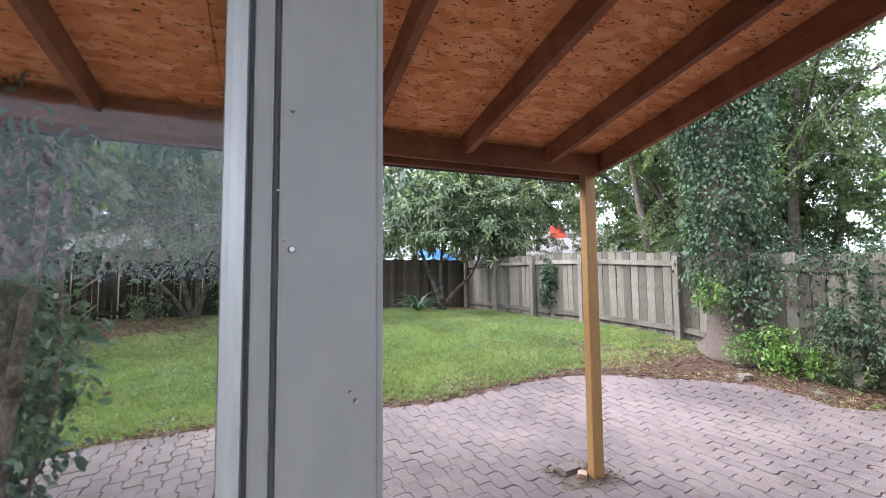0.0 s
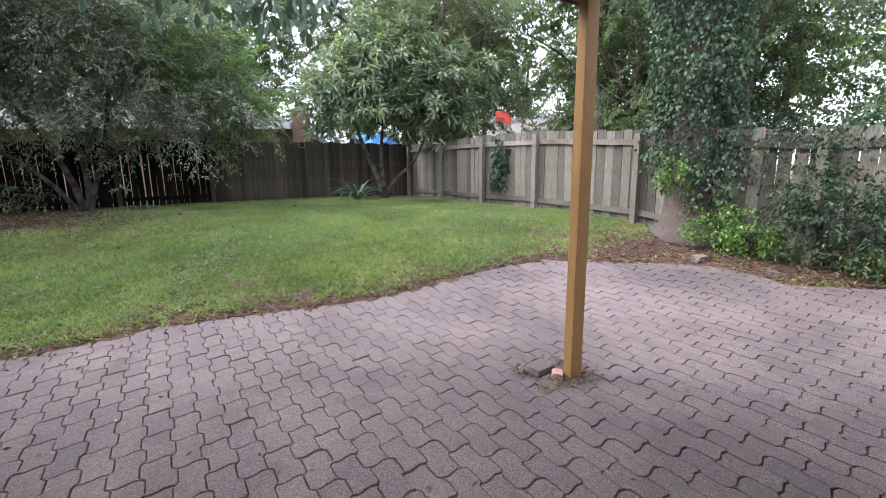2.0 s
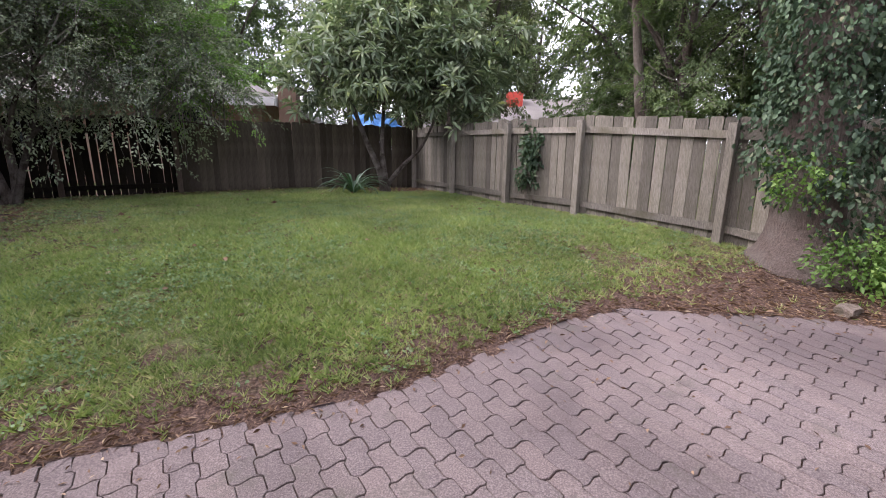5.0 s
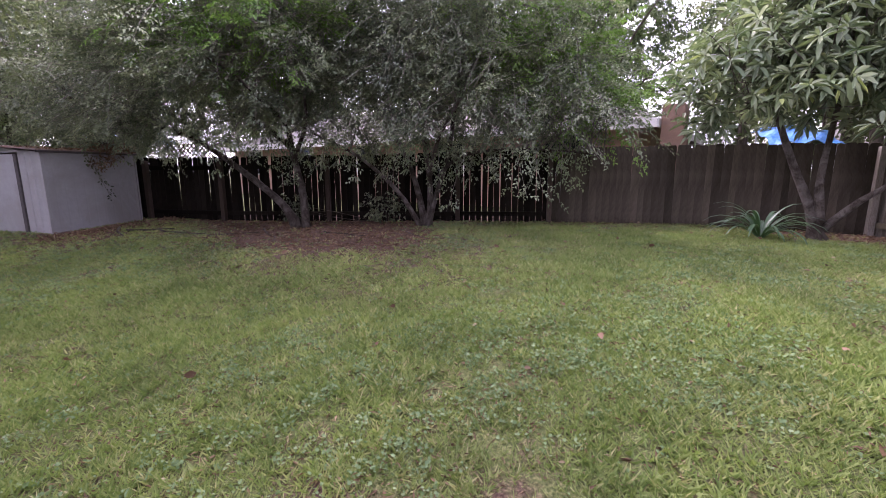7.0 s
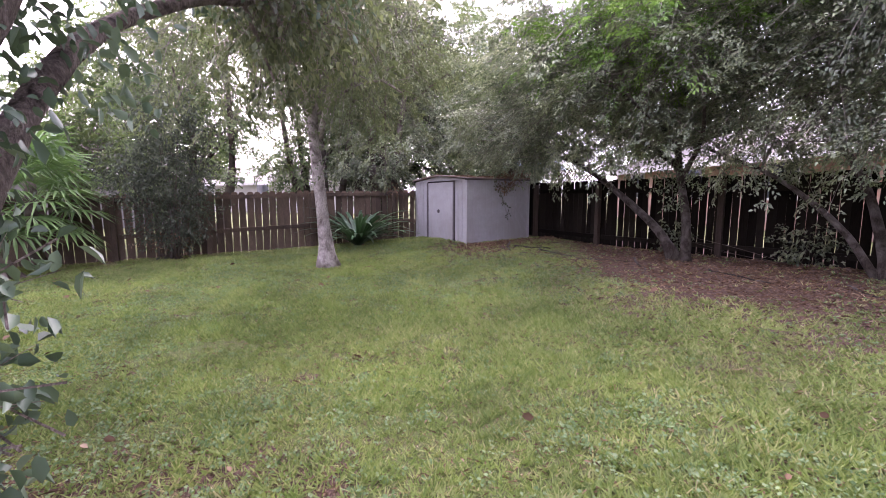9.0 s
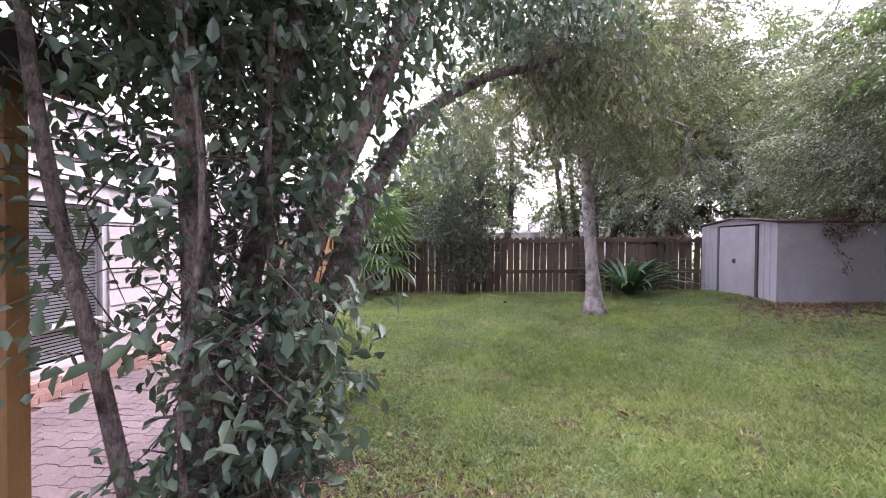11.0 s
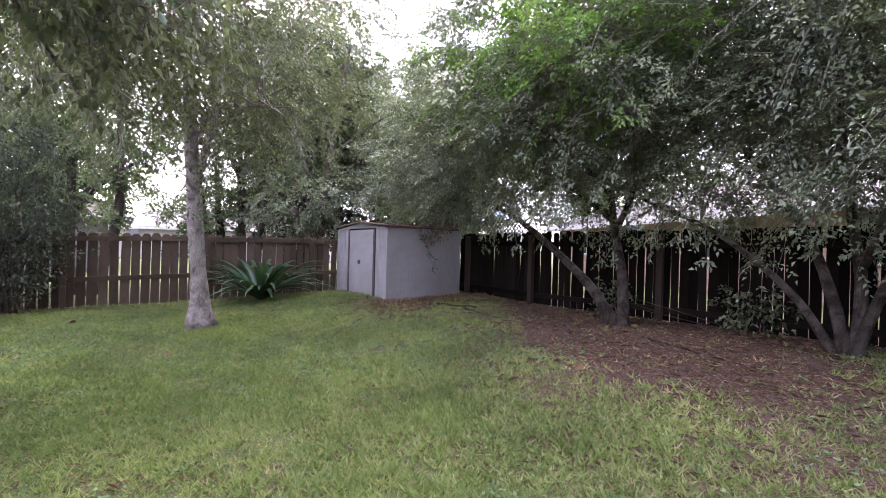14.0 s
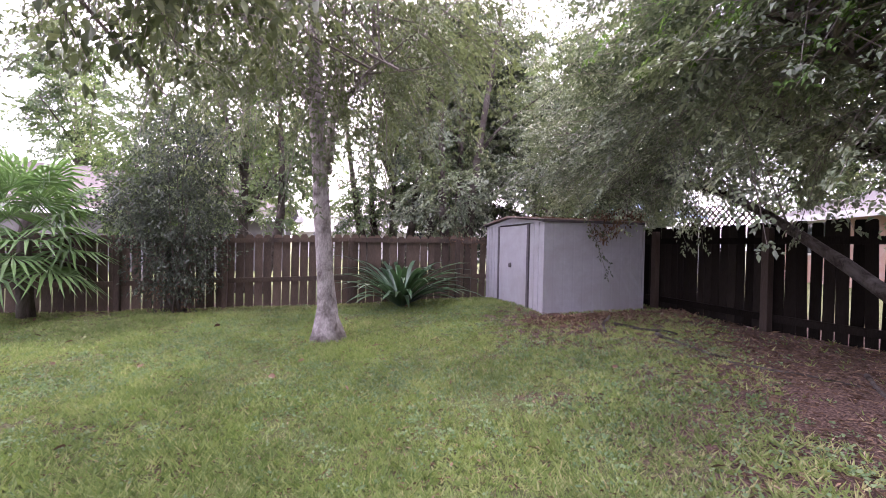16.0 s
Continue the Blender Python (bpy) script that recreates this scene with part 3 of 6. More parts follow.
gx, gy = axis_steps(-16, 8, 0.13), axis_steps(-7, 16, 0.13)
GX, GY = np.meshgrid(gx, gy)
near = (np.abs(GX + 4) < 12.5) & (np.abs(GY - 4.5) < 12)
rough = (np.sin(GX * 3.1 + np.sin(GY * 2.3)) * np.cos(GY * 2.7 + GX) * 0.012 + np.random.default_rng(5).normal(size=GX.shape) * 0.006) * near
sunk = inside(GX, GY, PATIO) | inside(GX, GY, WALK_PATH)
GZ = ground(GX, GY) + np.where(sunk, -0.009, rough)
nx, ny = len(gx), len(gy)
faces = [(j * nx + i, j * nx + i + 1, (j + 1) * nx + i + 1, (j + 1) * nx + i) for j in range(ny - 1) for i in range(nx - 1)]
gm = mesh("ground", np.stack([GX, GY, GZ], -1).reshape(-1, 3).tolist(), faces, M_GROUND, True)
lit = gm.attributes.new("litter", "FLOAT", "POINT")
lit.data.foreach_set("value", np.where(sunk, 0.75, litter(GX, GY)).astype(np.float32).ravel())
thing("ground", "back garden ground with patchy green turf and brown leaf litter", "ground", kind="structure", data=gm)


# ---- the house behind the patio ----
def placed(s, d, z=0.0, turn=0.0):
    q = along(s, d, z)
    return pose(q.x, q.y, q.z, 0, 0, HOUSE_TURN + turn)


# wall pieces in the house's lines: x along the wall, y out into the yard; doorway from 0.06 to 0.96, glazed leaf from -1.0, far window from -3.7 to -2.2
house_wall = thing("wall_house", "grey sided house wall with white door frame", "wall", placed(0, 0), kind="structure")
for k, (a, b, z0, z1) in enumerate([(0.98, 7.5, 0, 2.75), (-2.05, -1.04, 0, 2.75), (-7.0, -3.85, 0, 2.75), (-3.85, -2.05, 0, 0.22), (-3.85, -2.05, 1.86, 2.75), (-1.04, 0.98, 2.12, 2.75)]):
    part("wall_panel", box(a, b, -0.16, -0.02, z0, z1), M_SIDING, house_wall)
    z = z0 + 0.02
    if z0 >= 0.2 or z1 > 2:
        while z < z1 - 0.05:
            lap = box(a, b, -0.022, 0.0, z, min(z + 0.17, z1), 0)
            for w in lap.verts:
                if w.co.z > z + 0.1 and w.co.y > -0.01:
                    w.co.y -= 0.012
            part("siding_board", lap, M_SIDING, house_wall)
            z += 0.18
part("lintel_board", box(-4.2, -1.9, 0.002, 0.03, 2.02, 2.12, 0.004), M_WHITE, house_wall, "white painted lintel board")

roof = thing("house_roof", "shallow shingled house roof with white fascia", "roof", placed(0, 0), kind="structure")
rb = bmesh.new()
for q in [(-7.5, -0.0, 2.76), (8, -0.0, 2.76), (8, -3.0, 3.7), (-7.5, -3.0, 3.7), (-7.5, -0.0, 2.86), (8, -0.0, 2.86), (8, -3.0, 3.82), (-7.5, -3.0, 3.82)]:
    rb.verts.new(q)
rb.verts.ensure_lookup_table()
for f in [(0, 1, 2, 3), (4, 7, 6, 5), (0, 4, 5, 1), (1, 5, 6, 2), (2, 6, 7, 3), (3, 7, 4, 0)]:
    rb.faces.new([rb.verts[i] for i in f])
part("roof_slab", rb, M_SHINGLE, roof)
part("fascia", box(-7.5, 8, 0.004, 0.03, 2.74, 2.88), M_WHITE, roof)

# unseen room: its wide rear opening is added to bring daylight onto the stile
room = thing("room_shell", "unseen white room with rear opening added to light the door stile", "room", placed(0, 0), kind="structure")
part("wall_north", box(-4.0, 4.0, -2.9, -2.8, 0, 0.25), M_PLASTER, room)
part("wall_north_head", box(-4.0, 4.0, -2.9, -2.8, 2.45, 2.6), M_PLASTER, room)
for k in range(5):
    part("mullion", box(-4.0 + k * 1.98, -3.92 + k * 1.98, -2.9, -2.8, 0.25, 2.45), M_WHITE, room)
part("wall_east", box(4.0, 4.1, -2.9, -0.17, 0, 2.6), M_PLASTER, room)
part("wall_west", box(-4.1, -4.0, -2.9, -0.17, 0, 2.6), M_PLASTER, room)
part("floor", box(-4.0, 4.0, -2.8, -0.01, -0.05, 0.04), M_ROOMFLOOR, room)
thing("ceiling", "plain white ceiling of the added unseen room", "ceiling", placed(0, 0), kind="structure", data=None)
part("ceiling_board", box(-4.1, 4.1, -2.9, -0.17, 2.6, 2.68), M_PLASTER, bpy.data.objects["ceiling"])

# sliding patio door: the fixed leaf ends in the stile that the camera leaves by
door = thing("door_1", "white framed sliding glass patio door with fixed glazed leaf", "door", placed(0, 0), kind="structure")
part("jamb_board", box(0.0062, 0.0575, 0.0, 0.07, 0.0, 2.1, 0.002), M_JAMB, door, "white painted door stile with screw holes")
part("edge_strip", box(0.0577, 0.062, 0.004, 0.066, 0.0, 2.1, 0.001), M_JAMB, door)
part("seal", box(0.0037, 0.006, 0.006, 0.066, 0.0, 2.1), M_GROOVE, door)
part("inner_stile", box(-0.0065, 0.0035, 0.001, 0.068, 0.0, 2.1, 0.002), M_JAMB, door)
part("seal", box(-0.0087, -0.0067, 0.008, 0.066, 0.0, 2.1), M_GROOVE, door)
part("glazing_bead", box(-0.0205, -0.0089, 0.002, 0.064, 0.0, 2.1, 0.004), M_ALU, door, "pale aluminium glazing bead")
part("leaf_rail", box(-1.0, -0.021, 0.01, 0.06, 0.02, 0.11, 0.004), M_JAMB, door)
part("leaf_rail", box(-1.0, -0.021, 0.01, 0.06, 2.02, 2.1, 0.004), M_JAMB, door)
part("far_stile", box(-1.04, -1.001, -0.07, 0.066, 0.0, 2.1, 0.004), M_JAMB, door)
part("right_jamb", box(0.93, 0.98, -0.16, 0.0, 0.0, 2.1, 0.004), M_JAMB, door)
part("head", box(-1.04, 0.98, -0.16, 0.07, 2.101, 2.12), M_JAMB, door)
part("sill_track", box(-1.04, 0.93, -0.16, 0.075, -0.03, -0.0005), M_ALU, door)
pane = part("pane", box(-1.0, -0.021, 0.033, 0.037, 0.111, 2.019), M_GLASS, door, "dusty clear door glass")
pane.visible_shadow = False
for sx, sz, rr in [(0.013, 1.40, 0.0022), (0.0125, 1.473, 0.0012), (0.006, 1.43, 0.001), (0.046, 1.32, 0.0015), (0.009, 1.405, 0.001), (0.043, 1.325, 0.0009)]:
    sb = bmesh.new()
    bmesh.ops.create_cone(sb, cap_ends=True, segments=12, radius1=rr, radius2=rr * 0.6, depth=0.003, matrix=pose(sx, -0.0008, sz, 90, 0, 0))
    part("screw", sb, M_SCREW, door)

# far house window with blinds and a brick ledge
win = thing("window_1", "wide house window with closed horizontal blinds", "window", placed(0, 0), kind="structure")
for a, b, z0, z1 in [(-3.85, -3.79, 0.22, 1.86), (-2.11, -2.05, 0.22, 1.86), (-3.788, -2.112, 1.80, 1.86), (-3.788, -2.112, 0.22, 0.28), (-2.98, -2.93, 0.282, 1.798), (-3.788, -2.982, 0.60, 0.64), (-2.928, -2.112, 0.60, 0.64)]:
    part("window_frame", box(a, b, -0.09, -0.03, z0, z1, 0.004), M_WHITE, win)
part("pane", box(-3.788, -2.112, -0.068, -0.064, 0.282, 1.798), M_GLASS, win)
slat = mesh("slat", [(-3.78, -0.1, -0.012), (-2.12, -0.1, -0.012), (-2.12, -0.085, 0.012), (-3.78, -0.085, 0.012), (-3.78, -0.102, -0.011), (-2.12, -0.102, -0.011), (-2.12, -0.087, 0.013), (-3.78, -0.087, 0.013)], [(0, 1, 2, 3), (7, 6, 5, 4), (0, 4, 5, 1), (3, 2, 6, 7), (1, 5, 6, 2), (0, 3, 7, 4)], M_BLIND)
blind = part("blind", box(-3.78, -2.12, -0.11, -0.08, 1.76, 1.795), M_BLIND, win)
for k in range(44):
    part("slat", slat, None, blind, m=pose(0, 0, 0.31 + k * 0.033))
part("dark_backing", box(-3.8, -2.1, -0.16, -0.13, 0.25, 1.83), M_DARKGLASS, win)
ledge = thing("brick_ledge", "low reddish brick ledge under the house window", "ledge", placed(0, 0))
part("mortar_core", box(-4.6, -1.6, 0.004, 0.125, -0.03, 0.155), M_MORTAR, ledge)
bk = bpy.data.meshes.new("brick")
bb = box(-0.095, 0.095, -0.065, 0.065, -0.03, 0.03, 0.004)
bb.to_mesh(bk)
bb.free()
bk.materials.append(M_BRICK)
for row in range(3):
    for k in range(15):
        part("brick", bk, None, ledge, m=pose(-4.5 + k * 0.2 + (row % 2) * 0.1, 0.066, 0.03 + row * 0.066))

# ---- patio cover: lean-to roof on posts ----
BEAM_D = 2.19                                            # beam's distance out from the wall
S_R, S_L = 2.095, -1.17                                    # the posts' places along the wall


def lean(d):
    return 2.24 + (BEAM_D - d) * 0.18                      # underside of the boards


cover = thing("patio_cover", "brown lean-to patio roof with open rafters and strand board", "patio roof", placed(0, 0))
part("beam", box(S_L - 0.3, S_R + 0.09, BEAM_D + 0.03, BEAM_D + 0.07, 2.07, 2.26, 0.004), M_RAFTER, cover, "brown stained front beam")
part("beam", box(S_L - 0.3, S_R + 0.04, BEAM_D - 0.075, BEAM_D - 0.036, 2.09, 2.23, 0.004), M_RAFTER, cover)
part("drip_edge", box(S_L - 0.3, S_R + 0.12, BEAM_D + 0.072, BEAM_D + 0.078, 2.06, 2.27), M_SHED_DARK, cover, "thin dark drip edge")
for k, s in enumerate([S_R + 0.07, S_R - 0.38, S_R - 0.99, S_R - 1.6, S_R - 2.22, S_R - 2.84, S_R - 3.46]):
    deep = 0.16 if k == 0 else 0.125
    rb = bmesh.new()
    d1 = BEAM_D + 0.028
    vs = []
    for x in (s - 0.02, s + 0.02):
        vs.append([rb.verts.new(q) for q in ((x, 0.02, lean(0.02) - deep), (x, d1 - (0 if k == 0 else 0.15), lean(d1 - 0.15) - deep), (x, d1, lean(d1) - deep + (0 if k == 0 else 0.05)), (x, d1, lean(d1)), (x, 0.02, lean(0.02)))])
    rb.faces.new(vs[0])
    rb.faces.new(list(reversed(vs[1])))
    for i in range(5):
        j = (i + 1) % 5
        rb.faces.new((vs[0][j], vs[0][i], vs[1][i], vs[1][j]))
    bmesh.ops.recalc_face_normals(rb, faces=rb.faces[:])
    part("rafter", rb, M_RAFTER, cover)
for k in range(3):
    a, b = S_L - 0.3 + k * 1.25, min(S_L - 0.3 + (k + 1) * 1.25 - 0.004, S_R + 0.1)
    rb = bmesh.new()
    vs = [rb.verts.new((x, d, lean(d) + z)) for z in (0.003, 0.016) for x, d in ((a, 0.02), (b, 0.02), (b, BEAM_D + 0.07), (a, BEAM_D + 0.07))]
    for f in [(0, 1, 2, 3), (7, 6, 5, 4), (0, 4, 5, 1), (1, 5, 6, 2), (2, 6, 7, 3), (3, 7, 4, 0)]:
        rb.faces.new([vs[i] for i in f])
    bmesh.ops.recalc_face_normals(rb, faces=rb.faces[:])
    part("roof_board", rb, M_OSB, cover, "orange strand board sheathing")
rb = bmesh.new()
vs = [rb.verts.new((x, d, lean(d) + z)) for z in (0.019, 0.03) for x, d in ((S_L - 0.35, 0.01), (S_R + 0.13, 0.01), (S_R + 0.13, BEAM_D + 0.1), (S_L - 0.35, BEAM_D + 0.1))]
for f in [(0, 1, 2, 3), (7, 6, 5, 4), (0, 4, 5, 1), (1, 5, 6, 2), (2, 6, 7, 3), (3, 7, 4, 0)]:
    rb.faces.new([vs[i] for i in f])
bmesh.ops.recalc_face_normals(rb, faces=rb.faces[:])
part("roof_covering", rb, M_SHINGLE, cover)
part("ledger", box(S_L - 0.3, S_R + 0.04, 0.002, 0.018, lean(0) - 0.16, lean(0)), M_RAFTER, cover)
for s in (S_R, S_L):
    post = thing("patio_post", "square yellow-brown painted wooden patio post", "post", placed(s, BEAM_D - 0.004, 0), group="patio posts")
    part("shaft", box(-0.044, 0.044, -0.03, 0.058 - 0.026, -0.03, 2.25, 0.005), M_POST, post)

# loose dirt round the post's foot
q = along(S_R, BEAM_D)
mv, mf = [], []
rnd = random.Random(3)
rings, seg = 7, 28
for i in range(rings):
    for k in range(seg):
        a = 2 * math.pi * k / seg
        r = i / (rings - 1) * (0.21 + 0.05 * math.sin(a * 3 + 1) + 0.045 * math.sin(a * 5) + 0.03 * math.sin(a * 9 + 2))
        z = 0.024 * (1 - (i / (rings - 1)) ** 2) + rnd.uniform(-0.008, 0.008) - 0.014 * (i == rings - 1)
        mv.append((q.x - 0.09 + r * math.cos(a) * 1.15, q.y + 0.05 + r * math.sin(a), z + ground_at(q.x, q.y)))
for i in range(rings - 1):
    for k in range(seg):
        j = (k + 1) % seg
        mf.append((i * seg + k, i * seg + j, (i + 1) * seg + j, (i + 1) * seg + k))
thing("dirt_mound", "loose sandy dirt heaped round the foot of the post", "dirt", kind="stuff", data=mesh("dirt_mound", mv, mf, M_DIRT, True))


def stone(name, label, category, x, y, z, size, material, seed, turn=0):
    bm = bmesh.new()
    bmesh.ops.create_cube(bm, size=1)
    bmesh.ops.subdivide_edges(bm, edges=bm.edges[:], cuts=2, use_grid_fill=True)
    r = random.Random(seed)
    for w in bm.verts:
        w.co = Vector([c * s * (1 - 0.15 * (abs(w.co.x) + abs(w.co.y) + abs(w.co.z) > 1.2)) + r.uniform(-0.05, 0.05) * s for c, s in zip(w.co, size)])
    me = bpy.data.meshes.new(name)
    bm.to_mesh(me)
    bm.free()
    me.materials.append(material)
    return thing(name, label, category, pose(x, y, z, 0, 0, turn), data=me)


stone("broken_paver", "broken pale paver lying by the patio post", "paver", q.x - 0.17, q.y + 0.08, ground_at(q.x, q.y) + 0.03, (0.16, 0.11, 0.05), M_PAVER, 4, 30)
stone("broken_brick", "chipped red brick half by the patio post", "brick", q.x - 0.10, q.y - 0.02, ground_at(q.x, q.y) + 0.03, (0.08, 0.06, 0.05), M_BRICK, 6, 70)
stone("stone_block", "flat dusty stone block at the patio edge", "stone", 3.63, 5.2, ground_at(3.63, 5.2) + 0.03, (0.2, 0.13, 0.07), M_DIRT, 8, 20)
stone("stone", "small grey stone on fallen leaves", "stone", 4.05, 4.62, ground_at(4.05, 4.62) + 0.03, (0.12, 0.09, 0.07), M_DIRT, 9, 60)


# ---- fences ----
def picket_mesh(w, h, name="picket", material=None, e=0.03):
    t = 0.009
    o = [(-w / 2, 0), (w / 2, 0), (w / 2, h - e), (w / 2 - e, h), (-w / 2 + e, h), (-w / 2, h - e)]
    vs = [(x, -t, z) for x, z in o] + [(x, t, z) for x, z in o]
    fs = [tuple(range(6)), tuple(range(11, 5, -1))] + [(i, i + 6, (i + 1) % 6 + 6, (i + 1) % 6) for i in range(6)]
    return mesh(name, vs, [tuple(reversed(f)) for f in fs], material)


def fence(name, label, line, tops, material, rail_mat, side, rails, gap, seed, post_every=1.95, post_mat=None, ear=0.03, skew=0.0, uneven=0.07, w=0.138):
    """A board fence along line. tops: height of the boards' tops over the datum at each corner; side: +1 or -1, the side on which rails and posts stand."""
    rnd = random.Random(seed)
    ob = thing(name, label, "fence", pose(0, 0, 0), kind="structure")
    pk = picket_mesh(w, 1.0, "picket", material, ear)
    pst = bpy.data.meshes.new("post")
    bm = box(-0.045, 0.045, -0.045, 0.045, 0, 1, 0.006)
    bm.to_mesh(pst)
    bm.free()
    pst.materials.append(post_mat or rail_mat)
    for (x0, y0), (x1, y1), t0, t1 in zip(line, line[1:], tops, tops[1:]):
        length = math.hypot(x1 - x0, y1 - y0)
        an = math.degrees(math.atan2(y1 - y0, x1 - x0))
        count = max(1, int(length / (w + gap)))
        for k in range(count):
            u = (k + 0.5) / count
            x, y = x0 + (x1 - x0) * u, y0 + (y1 - y0) * u
            g = ground_at(x, y) - 0.04 + (0.05 if rnd.random() < 0.15 else 0)
            top = t0 + (t1 - t0) * u + rnd.uniform(-0.018, 0.012)
            m = pose(x, y, g, rnd.uniform(-0.6, 0.6), rnd.gauss(skew, 0.5), an + rnd.uniform(-1.5, 1.5)) @ Matrix.Diagonal((1.03 - uneven * 1.6 * rnd.random() ** 2, 1, top - g, 1))
            part("picket", pk, None, ob, m=m)
        nr = max(1, round(length / post_every))
        dx, dy = -(y1 - y0) / length * side, (x1 - x0) / length * side
        for j in range(nr):
            u0, u1 = j / nr, (j + 1) / nr
            for h in rails:
                ax, ay = x0 + (x1 - x0) * u0, y0 + (y1 - y0) * u0
                bx, by = x0 + (x1 - x0) * u1, y0 + (y1 - y0) * u1
                za = (t0 + (t1 - t0) * u0) - h + rnd.uniform(-0.012, 0.012)
                zb = (t0 + (t1 - t0) * u1) - h + rnd.uniform(-0.012, 0.012)
                if h > 1.0:
                    za, zb = ground_at(ax, ay) + 0.17, ground_at(bx, by) + 0.17
                o = Vector((dx, dy, 0)) * 0.03
                a, b = Vector((ax, ay, za)) + o, Vector((bx, by, zb)) + o
                side_v = Vector((dx, dy, 0)) * 0.019
                vs = [p + sv + Vector((0, 0, hz)) for p in (a, b) for sv in (-side_v, side_v) for hz in (-0.043, 0.043)]
                part("rail", mesh("rail", vs, [(0, 1, 3, 2), (4, 6, 7, 5), (0, 4, 5, 1), (2, 3, 7, 6), (1, 5, 7, 3), (0, 2, 6, 4)], rail_mat), None, ob)
            px, py = x0 + (x1 - x0) * u0 + dx * 0.096, y0 + (y1 - y0) * u0 + dy * 0.096
            g = ground_at(px, py) - 0.06
            part("post", pst, None, ob, m=pose(px, py, g, 0, skew, an) @ Matrix.Diagonal((1, 1, t0 + (t1 - t0) * u0 - 0.06 - g, 1)))
    return ob


fence("fence_back_corner", "dark umber board fence with closed boards behind the loquat", BACK_FENCE[:3], [1.9, 1.96, 1.92], M_FENCE_UMBER, M_FENCE_UMBER, -1, (0.22, 1.2), -0.012, 3, post_mat=M_FENCE_UMBER, ear=0.02, uneven=0.02)
# boards of the back fence have the shade under the trees in their colour
fence("fence_back", "old dark board fence with gaps between boards, tree shade put into its colour", BACK_FENCE[2:], [1.92, 1.87, 1.82, 1.80, 1.79, 1.78], M_FENCE_DARK, M_FENCE_DARK, 1, (0.22, 1.2), 0.003, 2, post_mat=M_FENCE_POST, ear=0.014, uneven=0.11, w=0.116)
fence("fence_east", "weathered grey board fence with rails and posts showing", RIGHT_FENCE, [1.9, 1.89, 1.87, 1.76, 1.62, 1.6], M_FENCE_GREY, M_FENCE_GREY, -1, (0.19, 1.3), 0.002, 4, 1.75, ear=0.012)
fence("fence_west", "brown aged board fence with slits between boards", WEST_FENCE[:6], [1.66, 1.62, 1.6, 1.55, 1.5, 1.5], M_FENCE_BROWN, M_FENCE_BROWN, 1, (0.1, 0.82), 0.016, 6, 2.1)
fence("gate", "newer orange cedar gate in the west fence", WEST_FENCE[5:7], [1.56, 1.56], M_GATE, M_GATE, 1, (0.2, 1.1), 0.003, 8, 2.4)
fence("fence_southwest", "tan cedar board fence beside the gate", WEST_FENCE[6:], [1.52, 1.5], M_FENCE_CEDAR, M_FENCE_CEDAR, 1, (0.2, 1.1), 0.003, 9, 2.0)
# lattice strip over the back fence by the shed
lat = thing("lattice_panel", "brown wooden lattice strip on top of the fence", "lattice", kind="structure")
a, b = Vector((-9.9, 8.18, 1.78)), Vector((-11.2, 7.62, 1.78))
dirv = (b - a).normalized()
for k in range(14):
    for sgn in (1, -1):
        c0 = a + dirv * (0.1 * k)
        c1 = c0 + dirv * 0.3 * sgn + Vector((0, 0, 0.3))
        if 0 <= (c1 - a).dot(dirv) <= 1.42:
            part("lath", mesh("lath", *tube([c0, c1], [0.012, 0.012], 4)), M_FENCE_BROWN, lat)

# ---- metal shed ----
SA, SB, SC = Vector((-10.6, 5.54)), Vector((-11.08, 7.1)), Vector((-13.2, 4.45))
SHED_TURN = math.degrees(math.atan2(SA.y - SC.y, SA.x - SC.x))
shed = thing("garden_shed", "small grey sheet-metal garden shed with sliding doors", "shed", pose(SA.x, SA.y, 0.36, 0, 0, SHED_TURN))
W, D, H = 2.62, 1.72, 1.47                                  # front runs to -x, the gable side to +y


def ribbed(length, h, pitch=0.165, rib=0.012):
    """Sheet with narrow upright ribs, along x."""
    pts, x = [(0, 0)], 0.0
    while x + pitch < length - 0.02:
        pts += [(x + pitch - 0.03, 0), (x + pitch - 0.018, -rib), (x + pitch - 0.006, -rib), (x + pitch + 0.006, 0)]
        x += pitch
    pts.append((length, 0))
    vs = [(px, py, z) for z in (0, h) for px, py in pts] + [(px, 0.02, z) for z in (0, h) for px, py in (pts[0], pts[-1])]
    k = len(pts)
    fs = [(i, i + 1, k + i + 1, k + i) for i in range(k - 1)]
    fs.append((2 * k, 2 * k + 2, 2 * k + 3, 2 * k + 1))
    return vs, fs


def shed_side(name, x0, y0, turn, length, h, label="", zz=0.0, parent=shed, material=M_SHED, pitch=0.165, rib=0.01):
    vs, fs = ribbed(length, h, pitch, rib)
    return part(name, mesh(name, vs, fs, material), None, parent, label, pose(x0, y0, zz, 0, 0, turn))


shed_side("front_panel", -0.52, 0, 0, 0.52, H)
shed_side("front_panel", -W, 0, 0, 0.70, H)
shed_side("side_wall", 0, 0, 90, D, H, "grey wall sheet with rust stains", rib=0.001)
shed_side("side_wall", -W, D, -90, D, H)
shed_side("rear_wall", 0, D, 180, W, H)
part("corner_trim", box(-0.035, 0.006, -0.016, 0.03, 0, H, 0.004), M_SHED, shed)
part("corner_trim", box(-0.03, 0.016, D - 0.03, D + 0.006, 0, H, 0.004), M_SHED, shed)
# solid dark strips stand in for the shaded gaps either side of the door
part("door_channel", box(-0.60, -0.53, -0.022, 0.03, 0.02, H - 0.02), M_SHED_DARK, shed, "dark strip in place of the shaded gap beside the sliding door")
